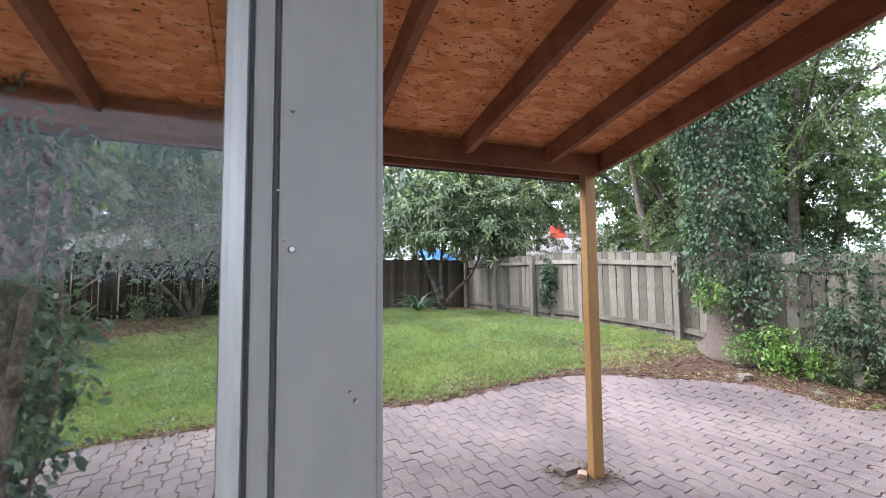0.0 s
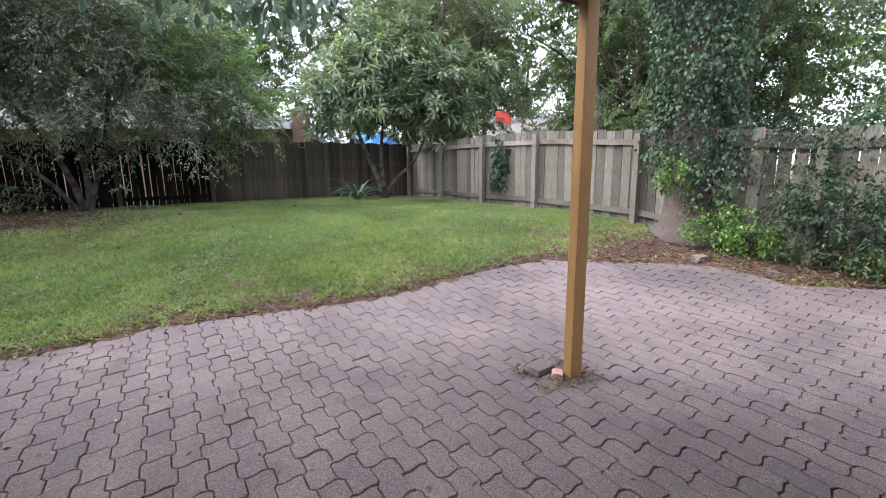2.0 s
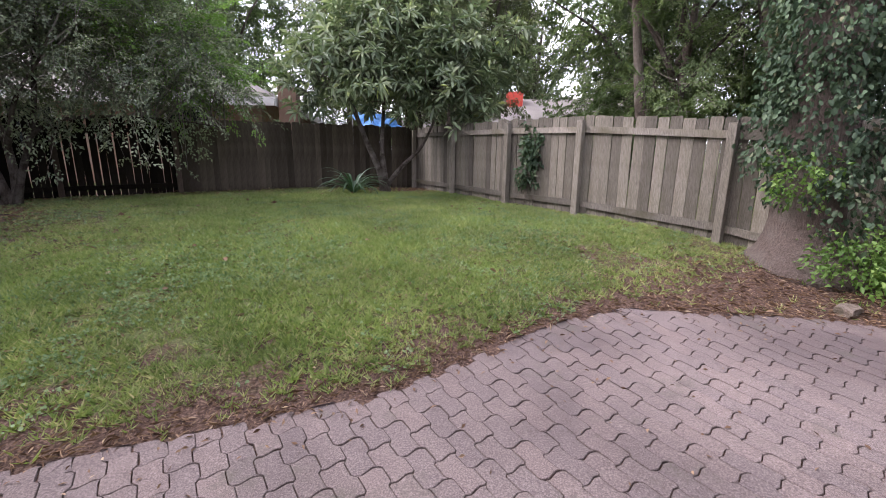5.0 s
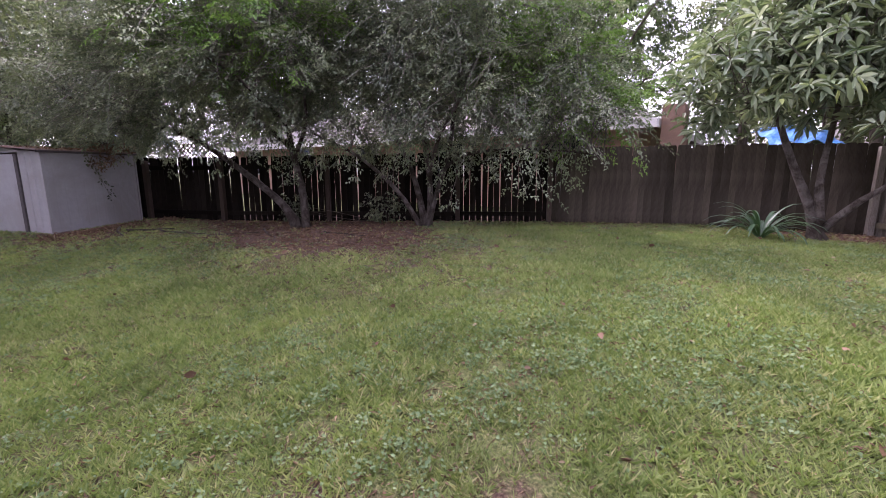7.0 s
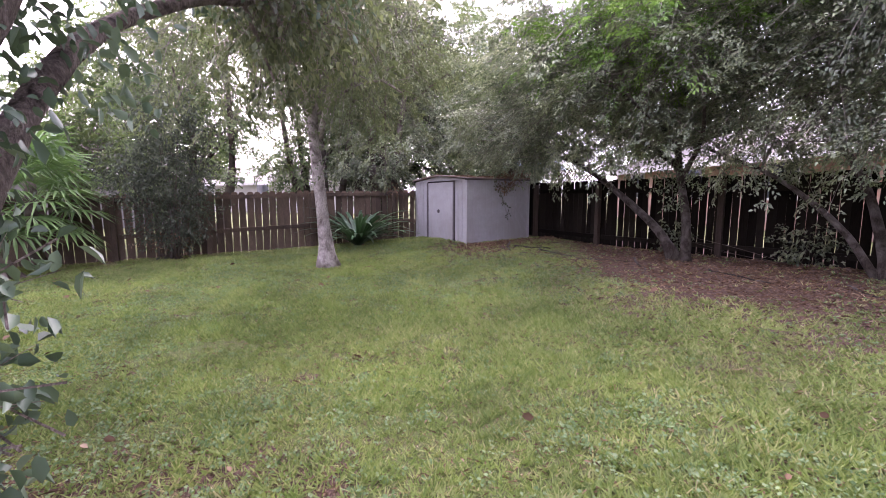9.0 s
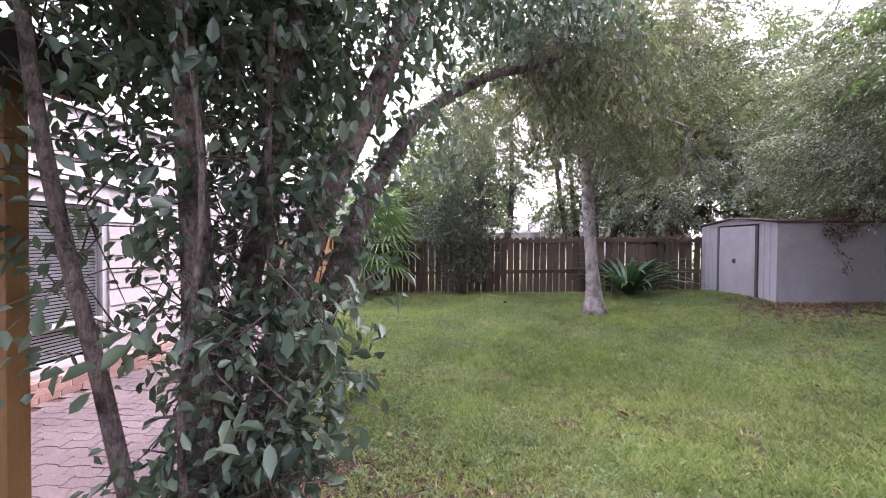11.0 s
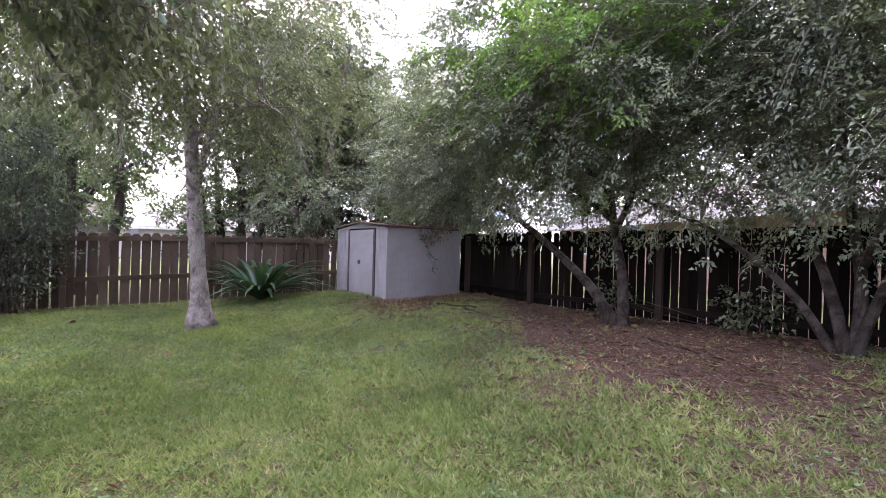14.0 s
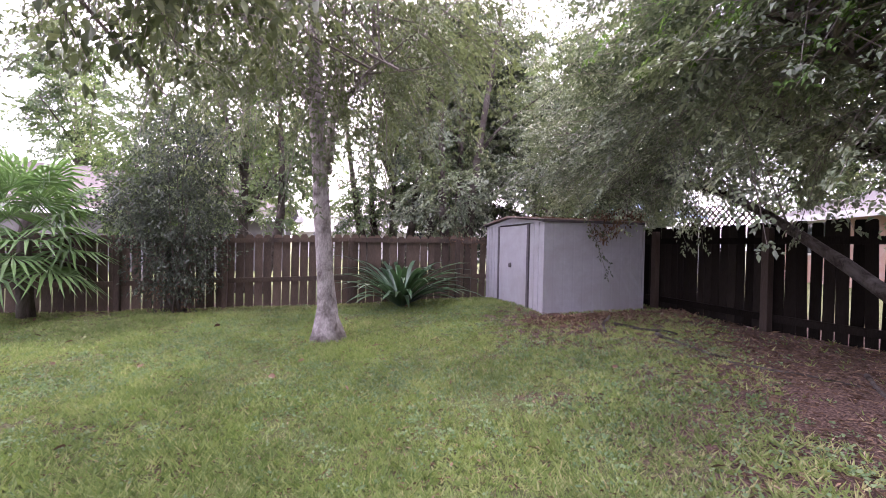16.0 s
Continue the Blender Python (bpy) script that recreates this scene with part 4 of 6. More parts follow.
part("door_channel", box(-1.91, -1.84, -0.022, 0.03, 0.02, H - 0.02), M_SHED_DARK, shed, "dark strip in place of the shaded gap beside the sliding door")
sd = shed_side("sliding_door", -1.84, -0.012, 0, 1.24, H - 0.06, "flat grey sliding door", 0.03, shed, M_SHED, 1.3)
hb = bmesh.new()
bmesh.ops.create_cone(hb, cap_ends=True, segments=14, radius1=0.045, radius2=0.038, depth=0.03, matrix=pose(0.56, -0.018, 0.72, 90, 0, 0))
part("door_handle", hb, M_SHED_DARK, sd, "black round door pull")
part("base_rail", box(-W - 0.01, 0.01, -0.01, 0.01, -0.03, 0.03), M_SHED, shed)
# side rail gets the dark colour as painted shadow; the front one is plain grey
part("base_rail", box(-0.012, 0.018, 0.02, D, -0.035, 0.03), M_SHED_DARK, shed, "base rail with its shadow painted in as dark colour")
part("foundation", box(-W + 0.05, -0.05, 0.05, D - 0.05, -0.32, 0.02), M_DIRT, shed)
part("eave_trim", box(-0.03, 0.035, -0.05, D + 0.05, H - 0.005, H + 0.035, 0.004), M_SHED_DARK, shed, "dark eave trim")
part("eave_trim", box(-W - 0.035, -W + 0.03, -0.05, D + 0.05, H - 0.005, H + 0.035), M_SHED_DARK, shed)
for sgn, x0, x1 in ((1, 0.04, -W / 2), (-1, -W - 0.04, -W / 2)):
    rb = bmesh.new()
    vs = [rb.verts.new((x, y, z + t)) for t in (0, 0.02) for x, y, z in ((x0, -0.07, H + 0.03), (x0, D + 0.07, H + 0.03), (x1, D + 0.07, H + 0.13), (x1, -0.07, H + 0.13))]
    for f in [(0, 1, 2, 3), (7, 6, 5, 4), (0, 4, 5, 1), (1, 5, 6, 2), (2, 6, 7, 3), (3, 7, 4, 0)]:
        rb.faces.new([vs[i] for i in f])
    bmesh.ops.recalc_face_normals(rb, faces=rb.faces[:])
    part("roof_sheet", rb, M_SHED_ROOF, shed, "leaf-stained metal roof sheet")
for y in (0.0, D - 0.02):
    rb = bmesh.new()
    vs = [rb.verts.new((x, y + t, z)) for t in (0, 0.02) for x, z in ((0, H), (-W, H), (-W / 2, H + 0.12))]
    rb.faces.new(vs[:3])
    rb.faces.new(list(reversed(vs[3:])))
    for i in range(3):
        rb.faces.new((vs[i], vs[(i + 1) % 3], vs[(i + 1) % 3 + 3], vs[i + 3]))
    bmesh.ops.recalc_face_normals(rb, faces=rb.faces[:])
    part("gable", rb, M_SHED, shed)


# ---- trees ----
def tree(name, label, base, limbs, crowns, bark, category="tree", twigs=(0, 0.5, 0.004), seed=1, sides=9):
    """limbs: (control points, r0, r1); crowns: keyword sets for crown()."""
    ob = thing(name, label, category, pose(*base))
    inv = Matrix.Translation([-c for c in base])
    spine = []
    for k, (ctrl, r0, r1) in enumerate(limbs):
        me, line = limb_mesh(ctrl, r0, r1, sides, 1.0 if k == 0 else 0.1, 0.07, seed + k)
        spine += [tuple(q) for q in line[len(line) // 3:]]
        me.transform(inv)
        part("trunk" if k == 0 else "limb", me, bark, ob)
    rng = np.random.default_rng(seed)
    for k, c in enumerate(crowns):
        c = dict(c)
        how = c.pop("how", "crown")
        tv, tf = [], []
        if how == "sprays":
            me, pts, out, tv, tf = sprays(seed=seed * 7 + k, **c)
        elif how == "rosettes":
            me, pts, out = rosettes(seed=seed * 7 + k, **c)
        else:
            me, pts, out = crown(seed=seed * 7 + k, **c)
        me.transform(inv)
        tagged(part("crown", me, None, ob), kind="stuff")
        if twigs[0]:
            if how != "sprays":
                tv, tf = twig_mesh(pts, out, min(twigs[0], len(pts)), twigs[1], twigs[2], rng)
            if how == "sprays":
                bones = np.array(spine)
                for i in rng.choice(len(pts), min(150, len(pts)), replace=False):
                    e = pts[i]
                    gap = np.linalg.norm(bones - e, axis=1) + 3 * np.maximum(0, bones[:, 2] - e[2])
                    a = bones[int(np.argsort(gap)[rng.integers(0, min(10, len(gap)))])]
                    ln = np.linalg.norm(e - a)
                    if ln > 1.3:
                        continue
                    mid = (a + e) / 2 + np.array([0, 0, 0.12 * ln]) + rng.normal(size=3) * 0.15 * ln
                    bv, bf = tube(curve_points([a, mid, e], 4), [0.014 - 0.011 * q / 8 for q in range(9)], 4)
                    o = len(tv)
                    tv += bv
                    tf += [tuple(x + o for x in f) for f in bf]
            tm = mesh("twigs", tv, tf)
            tm.transform(inv)
            tagged(part("twig_growth", tm, M_TWIG if how == "sprays" else bark, ob), kind="stuff")
    return ob


def gp(x, y, dz=0.0):
    return (x, y, ground_at(x, y) + dz)


# slender pale tree in the lawn
b = gp(-9.17, 2.77, -0.05)
tree("slender_tree", "slender pale-barked tree with airy olive-green crown standing in lawn", b,
     [([b, (-9.2, 2.70, 1.0), (-9.2, 2.61, 2.2), (-9.2, 2.53, 3.4), (-9.22, 2.5, 4.8), (-9.2, 2.6, 6.5)], 0.128, 0.07),
      ([(-9.25, 2.68, 2.5), (-8.95, 2.9, 3.2), (-8.5, 3.2, 4.2), (-8.1, 3.4, 5.4)], 0.06, 0.015),
      ([(-9.22, 2.7, 2.35), (-9.6, 2.4, 3.0), (-10.1, 2.0, 3.9), (-10.5, 1.7, 5.0)], 0.055, 0.015),
      ([(-9.28, 2.66, 3.0), (-8.7, 2.0, 3.9), (-8.2, 1.4, 5.0)], 0.05, 0.012),
      ([(-9.28, 2.66, 3.2), (-9.7, 3.5, 4.0), (-10.2, 4.2, 5.0)], 0.05, 0.012),
      ([(-9.28, 2.66, 2.9), (-8.6, 3.3, 3.2), (-7.9, 3.8, 3.15), (-7.5, 4.1, 2.9)], 0.03, 0.006)],
     [dict(name="crown", blobs=[(-9.2, 2.7, 4.8, 2.4, 2.4, 1.7), (-8.0, 3.4, 3.6, 1.4, 1.3, 1.1), (-9.6, 3.9, 4.0, 1.3, 1.1, 1.1), (-9.9, 1.3, 4.0, 1.6, 1.5, 1.1), (-8.0, 1.7, 4.0, 1.6, 1.4, 1.1), (-10.2, 3.2, 3.1, 1.0, 1.0, 0.7), (-7.4, 2.9, 4.6, 1.3, 1.5, 1.1)],
           how="sprays", count=760, length=0.7, size=0.055, width=0.27, material=M_LEAF_OLIVE, droop=0.4, shell=0.2, along_twig=7, flat=0.45, hang=0.35)],
     M_BARK_PALE, twigs=(1000, 0.8, 0.004), seed=11, sides=12)

# leaning tree over the shed
b = gp(-7.75, 8.5, -0.05)
tree("leaning_tree", "leaning grey-barked tree with dense dark crown beside the shed", b,
     [([b, (-8.05, 8.35, 0.9), (-8.75, 8.1, 1.45), (-9.6, 7.7, 2.05), (-10.3, 7.3, 2.35), (-11.3, 6.9, 2.5)], 0.088, 0.025),
      ([(-7.6, 8.55, 0.4), (-7.75, 8.6, 1.2), (-8.0, 8.6, 2.0), (-7.9, 8.5, 3.0), (-7.7, 8.4, 4.4)], 0.085, 0.03),
      ([(-8.0, 8.6, 1.95), (-8.5, 8.3, 2.4), (-9.3, 8.0, 2.9), (-10.0, 7.6, 3.5)], 0.06, 0.015),
      ([(-7.8, 8.5, 1.7), (-7.1, 8.3, 2.3), (-6.6, 7.9, 2.9)], 0.05, 0.012),
      ([(-7.9, 8.5, 2.3), (-7.6, 7.5, 2.9), (-7.4, 6.7, 3.2)], 0.045, 0.012)],
     [dict(name="crown", blobs=[(-9.0, 7.7, 2.6, 1.4, 1.0, 0.4, 0.2), (-7.3, 8.0, 2.6, 1.3, 1.0, 0.4, 0.2), (-10.6, 7.1, 2.45, 1.1, 0.9, 0.4, 0.35), (-9.9, 7.2, 3.2, 1.7, 1.5, 1.05), (-11.2, 6.6, 3.1, 1.4, 1.3, 1.0), (-8.5, 7.6, 3.3, 1.6, 1.5, 1.0), (-7.3, 7.7, 3.4, 1.5, 1.5, 1.1), (-9.0, 7.6, 4.4, 2.0, 1.7, 1.0), (-10.4, 7.2, 4.3, 1.6, 1.4, 0.9), (-8.0, 8.3, 5.2, 1.8, 1.6, 0.8, 0.8), (-8.6, 7.2, 4.9, 1.7, 1.1, 0.6, 1.0), (-8.2, 8.7, 3.5, 1.7, 0.6, 1.0)],
           how="sprays", count=1400, length=0.72, size=0.05, width=0.29, material=M_LEAF_FINE, droop=0.18, shell=0.3),
      dict(name="crown", blobs=[(-6.9, 7.4, 3.9, 1.0, 0.8, 0.6), (-7.9, 7.0, 3.9, 0.9, 0.7, 0.6), (-6.9, 8.3, 4.6, 1.2, 1.0, 0.7)], how="sprays", count=230, length=0.7, size=0.06, width=0.26, material=M_LEAF_BRIGHT, droop=0.1, shell=0.3)],
     M_BARK, twigs=(1500, 0.7, 0.0045), seed=21)

# many-stemmed tree by the back fence
b = gp(-5.9, 10.0, -0.05)
tree("multi_stem_tree", "many-stemmed grey tree with drooping fine-leaved crown by the fence", b,
     [([b, (-6.05, 10.05, 0.9), (-6.35, 10.1, 1.6), (-6.8, 10.0, 2.4), (-7.3, 9.7, 3.3)], 0.075, 0.03),
      ([(-5.85, 10.05, 0.42), (-5.85, 10.1, 1.2), (-5.95, 10.05, 2.1), (-5.9, 9.8, 3.2), (-5.9, 9.6, 4.6)], 0.07, 0.025),
      ([(-5.8, 9.95, 0.42), (-5.65, 10.0, 1.0), (-5.45, 10.1, 1.7), (-5.2, 10.0, 2.6), (-4.9, 9.8, 3.4)], 0.065, 0.022),
      ([(-5.95, 9.95, 0.42), (-6.3, 9.7, 1.1), (-6.9, 9.3, 1.75), (-7.6, 8.8, 2.2)], 0.055, 0.02),
      ([(-5.6, 10.05, 1.4), (-5.0, 9.9, 1.75), (-4.2, 10.3, 1.85), (-3.4, 10.7, 1.8), (-2.9, 10.9, 1.72)], 0.035, 0.01),
      ([(-5.7, 9.9, 1.4), (-5.2, 9.5, 2.0), (-4.6, 9.2, 2.5), (-4.2, 8.9, 2.8)], 0.04, 0.012)],
     [dict(name="crown", blobs=[(-5.0, 9.7, 2.6, 1.2, 1.0, 0.4, 0.15), (-6.8, 9.3, 2.6, 1.2, 1.0, 0.4, 0.12), (-3.5, 10.6, 2.45, 0.95, 0.8, 0.4, 0.25), (-8.0, 9.3, 2.7, 1.0, 0.8, 0.6, 0.25), (-6.0, 9.6, 3.0, 1.5, 1.4, 1.0), (-7.2, 9.2, 3.2, 1.4, 1.3, 1.1), (-4.6, 9.9, 3.0, 1.4, 1.3, 1.05), (-3.6, 10.6, 2.8, 1.15, 1.1, 0.95), (-5.6, 9.4, 4.3, 1.9, 1.7, 1.1), (-6.9, 9.3, 4.5, 1.7, 1.5, 1.0), (-4.4, 10.2, 4.1, 1.4, 1.3, 0.9), (-5.8, 9.6, 5.6, 2.0, 1.8, 0.9, 0.8), (-6.4, 8.7, 5.2, 2.0, 1.2, 0.6, 1.2), (-6.3, 10.2, 3.6, 1.9, 0.7, 1.0)],
           how="sprays", count=1750, length=0.78, size=0.05, width=0.28, material=M_LEAF_FINE, droop=0.25, shell=0.3, hang=0.3),
      dict(name="crown", blobs=[(-3.7, 10.9, 3.2, 1.0, 0.9, 0.8), (-4.4, 10.6, 3.9, 1.0, 0.9, 0.7), (-3.0, 11.2, 2.7, 0.6, 0.6, 0.5)], how="sprays", count=260, length=0.7, size=0.055, width=0.27, material=M_LEAF_BRIGHT, droop=0.2, shell=0.3)],
     M_BARK, twigs=(1600, 0.7, 0.0045), seed=31)

# loquat in the corner
b = gp(-0.03, 12.0, -0.05)
tree("loquat_tree", "loquat tree with forked trunk and long leathery leaves", b,
     [([b, (-0.2, 12.0, 1.0), (-0.45, 12.0, 1.6), (-0.7, 11.9, 2.3), (-0.9, 11.7, 3.0)], 0.085, 0.03),
      ([(-0.05, 12.0, 0.75), (-0.1, 12.0, 1.4), (-0.05, 11.9, 2.2), (0.0, 11.8, 3.4)], 0.07, 0.02),
      ([(0.0, 12.0, 0.62), (0.35, 11.95, 1.05), (0.75, 11.9, 1.45), (1.1, 11.7, 2.2)], 0.06, 0.02)],
     [dict(name="crown", blobs=[(-0.2, 11.6, 3.1, 1.5, 1.2, 1.1), (-1.2, 11.6, 2.9, 1.0, 1.0, 0.85), (0.9, 11.4, 2.7, 1.15, 1.1, 0.95), (1.7, 11.2, 2.5, 0.8, 0.9, 0.75), (0.1, 11.6, 3.9, 1.2, 1.1, 0.7), (1.4, 11.4, 3.4, 1.1, 1.0, 0.7), (-0.9, 11.6, 3.7, 0.7, 0.7, 0.5), (0.7, 11.5, 4.4, 0.7, 0.7, 0.5), (2.2, 11.3, 3.0, 0.6, 0.7, 0.5), (1.9, 11.2, 2.05, 0.5, 0.5, 0.35), (-1.5, 11.5, 2.3, 0.5, 0.5, 0.35), (2.6, 11.2, 3.7, 0.45, 0.45, 0.35), (-0.3, 11.6, 4.6, 0.5, 0.5, 0.4)],
           how="rosettes", count=900, per=11, size=0.215, width=0.125, material=M_LEAF_LOQUAT, shell=0.25)],
     M_BARK, twigs=(300, 0.7, 0.008), seed=41)

# clump of trunks wrapped in climbers beside the patio
b = gp(-2.45, 2.2, -0.05)
tree("vine_clad_tree", "many-trunked tree wrapped in glossy dark climbing leaves beside the patio", b,
     [([b, (-2.42, 2.25, 0.9), (-2.39, 2.25, 1.6), (-2.36, 2.2, 2.4), (-2.3, 2.1, 3.6)], 0.085, 0.04),
      ([(-2.5, 2.15, 0.0), (-2.6, 2.2, 0.9), (-2.72, 2.28, 1.7), (-2.85, 2.35, 2.6), (-2.95, 2.4, 3.6)], 0.075, 0.035),
      ([(-2.6, 2.2, 0.0), (-2.75, 2.35, 1.0), (-2.95, 2.45, 1.7), (-3.25, 2.52, 2.3), (-3.6, 2.6, 3.1), (-3.9, 2.7, 4.0)], 0.088, 0.055),
      ([(-2.65, 2.25, 0.0), (-2.9, 2.4, 0.95), (-3.2, 2.48, 1.65), (-3.65, 2.45, 2.15), (-4.25, 2.4, 2.55), (-4.8, 2.6, 2.9), (-5.27, 2.76, 3.09), (-6.0, 2.9, 3.5), (-6.8, 3.1, 4.1)], 0.08, 0.022),
      ([(-5.27, 2.76, 3.09), (-5.7, 2.75, 2.9), (-6.1, 2.8, 2.6), (-6.4, 2.9, 2.35)], 0.022, 0.006),
      ([(-3.65, 2.5, 3.1), (-4.3, 2.8, 3.4), (-5.0, 3.0, 3.45)], 0.03, 0.01),
      ([(-2.3, 2.1, 0.0), (-2.15, 2.05, 0.9), (-2.0, 2.0, 1.8), (-1.9, 1.95, 2.9)], 0.04, 0.02),
      ([(-2.55, 2.3, 0.0), (-2.6, 2.45, 1.0), (-2.55, 2.5, 2.0), (-2.6, 2.55, 3.0)], 0.025, 0.01),
      ([(-2.35, 2.3, 0.0), (-2.25, 2.4, 0.8), (-2.3, 2.45, 1.7), (-2.2, 2.4, 2.6)], 0.018, 0.008),
      ([(-2.7, 2.1, 0.0), (-2.85, 2.15, 1.0), (-2.95, 2.1, 2.1), (-3.1, 2.1, 3.2)], 0.03, 0.012),
      ([(-2.3, 2.1, 2.5), (-1.8, 2.7, 2.85), (-1.1, 3.2, 2.62), (-0.5, 3.5, 2.4)], 0.03, 0.008)],
     [dict(name="crown", blobs=[(-2.5, 2.2, 0.7, 0.3, 0.3, 0.65), (-2.55, 2.22, 1.6, 0.36, 0.34, 0.7), (-2.5, 2.2, 2.5, 0.45, 0.42, 0.6), (-2.6, 2.35, 0.45, 0.28, 0.25, 0.4), (-2.3, 2.05, 3.1, 0.75, 0.65, 0.55), (-1.95, 1.95, 2.3, 0.35, 0.35, 0.6), (-2.15, 1.98, 1.5, 0.2, 0.2, 0.6), (-2.2, 2.0, 2.7, 0.5, 0.45, 0.5)],
           twigs=860, per=8, size=0.066, width=0.28, material=M_LEAF_DARK, droop=0.25, reach=0.22, shell=0.4, scatter=0.035, rounded=True),
      dict(name="crown", blobs=[(-3.0, 2.5, 3.9, 1.3, 1.2, 0.7), (-4.1, 2.7, 3.6, 1.0, 1.0, 0.55), (-1.9, 2.5, 3.6, 1.0, 1.0, 0.5), (-5.2, 2.9, 3.7, 1.0, 0.9, 0.6), (-3.2, 2.55, 2.5, 0.5, 0.4, 0.6, 0.25), (-2.8, 2.4, 1.6, 0.3, 0.25, 0.6, 0.15), (-3.9, 2.6, 3.1, 0.6, 0.4, 0.35, 0.15), (-3.0, 1.85, 2.8, 0.7, 0.55, 0.8, 1.3)],
           twigs=2400, per=8, size=0.062, width=0.3, material=M_LEAF_DARK, droop=0.4, reach=0.28, shell=0.2, scatter=0.05, rounded=True),
      dict(name="crown", blobs=[(-2.55, 2.5, 0.5, 0.3, 0.2, 0.35), (-2.45, 2.5, 1.0, 0.26, 0.18, 0.35), (-2.7, 2.6, 0.85, 0.28, 0.2, 0.3), (-2.8, 2.62, 1.15, 0.3, 0.16, 0.18)],
           twigs=75, per=8, size=0.08, width=0.27, material=M_LEAF_DARK, droop=0.2, reach=0.2, shell=0.3, scatter=0.04, rounded=True),
      dict(name="crown", blobs=[(-1.2, 3.2, 2.42, 0.45, 0.35, 0.22), (-0.62, 3.45, 2.3, 0.38, 0.3, 0.2), (-1.9, 3.1, 2.5, 0.45, 0.35, 0.26), (-2.4, 3.3, 2.7, 0.4, 0.4, 0.3)],
           twigs=120, per=8, size=0.08, width=0.28, material=M_LEAF_DARK, droop=0.6, reach=0.2, shell=0.1, scatter=0.04, rounded=True),
      dict(name="crown", blobs=[(-6.3, 2.95, 3.4, 0.9, 0.9, 0.8), (-5.5, 2.8, 3.2, 0.5, 0.5, 0.4)],
           twigs=420, per=9, size=0.08, width=0.28, material=M_LEAF_OLIVE, droop=0.5, reach=0.3, shell=0.2, scatter=0.05)],
     M_BARK_CLAD, twigs=(420, 0.5, 0.005), seed=51)

# great ivy-covered trunk at the east fence
b = gp(4.25, 6.2, -0.1)
tree("ivy_covered_tree", "massive tree trunk covered in hanging ivy at the fence", b,
     [([b, (4.22, 6.22, 0.9), (4.2, 6.25, 2.0), (4.2, 6.3, 3.5), (4.25, 6.3, 5.5), (4.3, 6.3, 8.0)], 0.36, 0.22),
      ([(4.2, 6.3, 4.8), (4.8, 6.8, 5.8), (5.6, 7.4, 7.0)], 0.14, 0.05),
      ([(4.25, 6.3, 5.2), (3.4, 6.8, 6.4), (2.6, 7.4, 7.4)], 0.14, 0.05)],
     [dict(name="crown", blobs=[(4.2, 6.25, 1.7, 0.44, 0.44, 0.7), (4.2, 6.25, 2.6, 0.47, 0.47, 0.8), (4.2, 6.3, 3.6, 0.52, 0.52, 0.8), (4.2, 6.3, 4.6, 0.56, 0.56, 0.9), (4.35, 5.85, 1.1, 0.32, 0.28, 0.5)],
           twigs=2900, per=9, size=0.052, width=0.36, material=M_IVY, droop=0.7, reach=0.28, shell=0.74, scatter=0.05, rounded=True),
      dict(name="crown", blobs=[(4.2, 6.5, 8.2, 3.4, 3.2, 1.8), (6.0, 7.6, 7.4, 2.0, 2.0, 1.3), (2.6, 7.6, 7.6, 2.0, 2.0, 1.2)],
           twigs=600, per=10, size=0.16, width=0.28, material=M_LEAF_WOODS, droop=0.3, reach=0.4, shell=0.3)],
     M_BARK_RED, twigs=(260, 0.5, 0.005), seed=61, sides=16)


# ---- lower planting ----
def shrub(name, label, x, y, blobs, count, per, size, width, material, seed, stems=7, stem_r=0.01, droop=0.1, reach=0.2):
    ob = thing(name, label, "shrub", pose(*gp(x, y)))
    inv = Matrix.Translation([-c for c in gp(x, y)])
    rnd = random.Random(seed)
    for k in range(stems):
        t = rnd.choice(blobs)
        a = gp(x + rnd.uniform(-0.1, 0.1), y + rnd.uniform(-0.1, 0.1), -0.03)
        e = (t[0] + rnd.uniform(-0.5, 0.5) * t[3], t[1] + rnd.uniform(-0.5, 0.5) * t[4], t[2] + rnd.uniform(-0.2, 0.5) * t[5])
        mid = [(p + q) / 2 + rnd.uniform(-0.06, 0.06) for p, q in zip(a, e)]
        me, _ = limb_mesh([a, mid, e], stem_r, stem_r * 0.4, 5, 0.2, 0.05, k)
        me.transform(inv)
        part("stem", me, M_BARK_DARK, ob)
    me, _, _ = crown("foliage", blobs, count, per, size, width, material, seed, droop, reach, 0.3, 0.03)
    me.transform(inv)
    part("foliage", me, None, ob)
    return ob


shrub("tall_shrub", "tall dark twiggy shrub against the west fence", -10.3, -0.35, [(-10.3, -0.35, 1.0, 0.55, 0.6, 0.6), (-10.35, -0.3, 1.9, 0.62, 0.66, 0.8), (-10.3, -0.35, 2.9, 0.6, 0.65, 0.7), (-10.0, -0.9, 1.9, 0.5, 0.5, 0.6)], 1500, 10, 0.055, 0.28, M_LEAF_DUSK, 71, 22, 0.014, 0.2, 0.35)
shrub("feathery_shrub", "feathery green shrub under the east fence", 4.95, 4.75, [(4.95, 4.75, 0.75, 0.55, 0.5, 0.4), (5.3, 4.3, 0.55, 0.4, 0.4, 0.35), (4.8, 5.0, 1.05, 0.3, 0.3, 0.25)], 430, 11, 0.06, 0.24, M_IVY, 72, 9, 0.012, 0.05, 0.3)
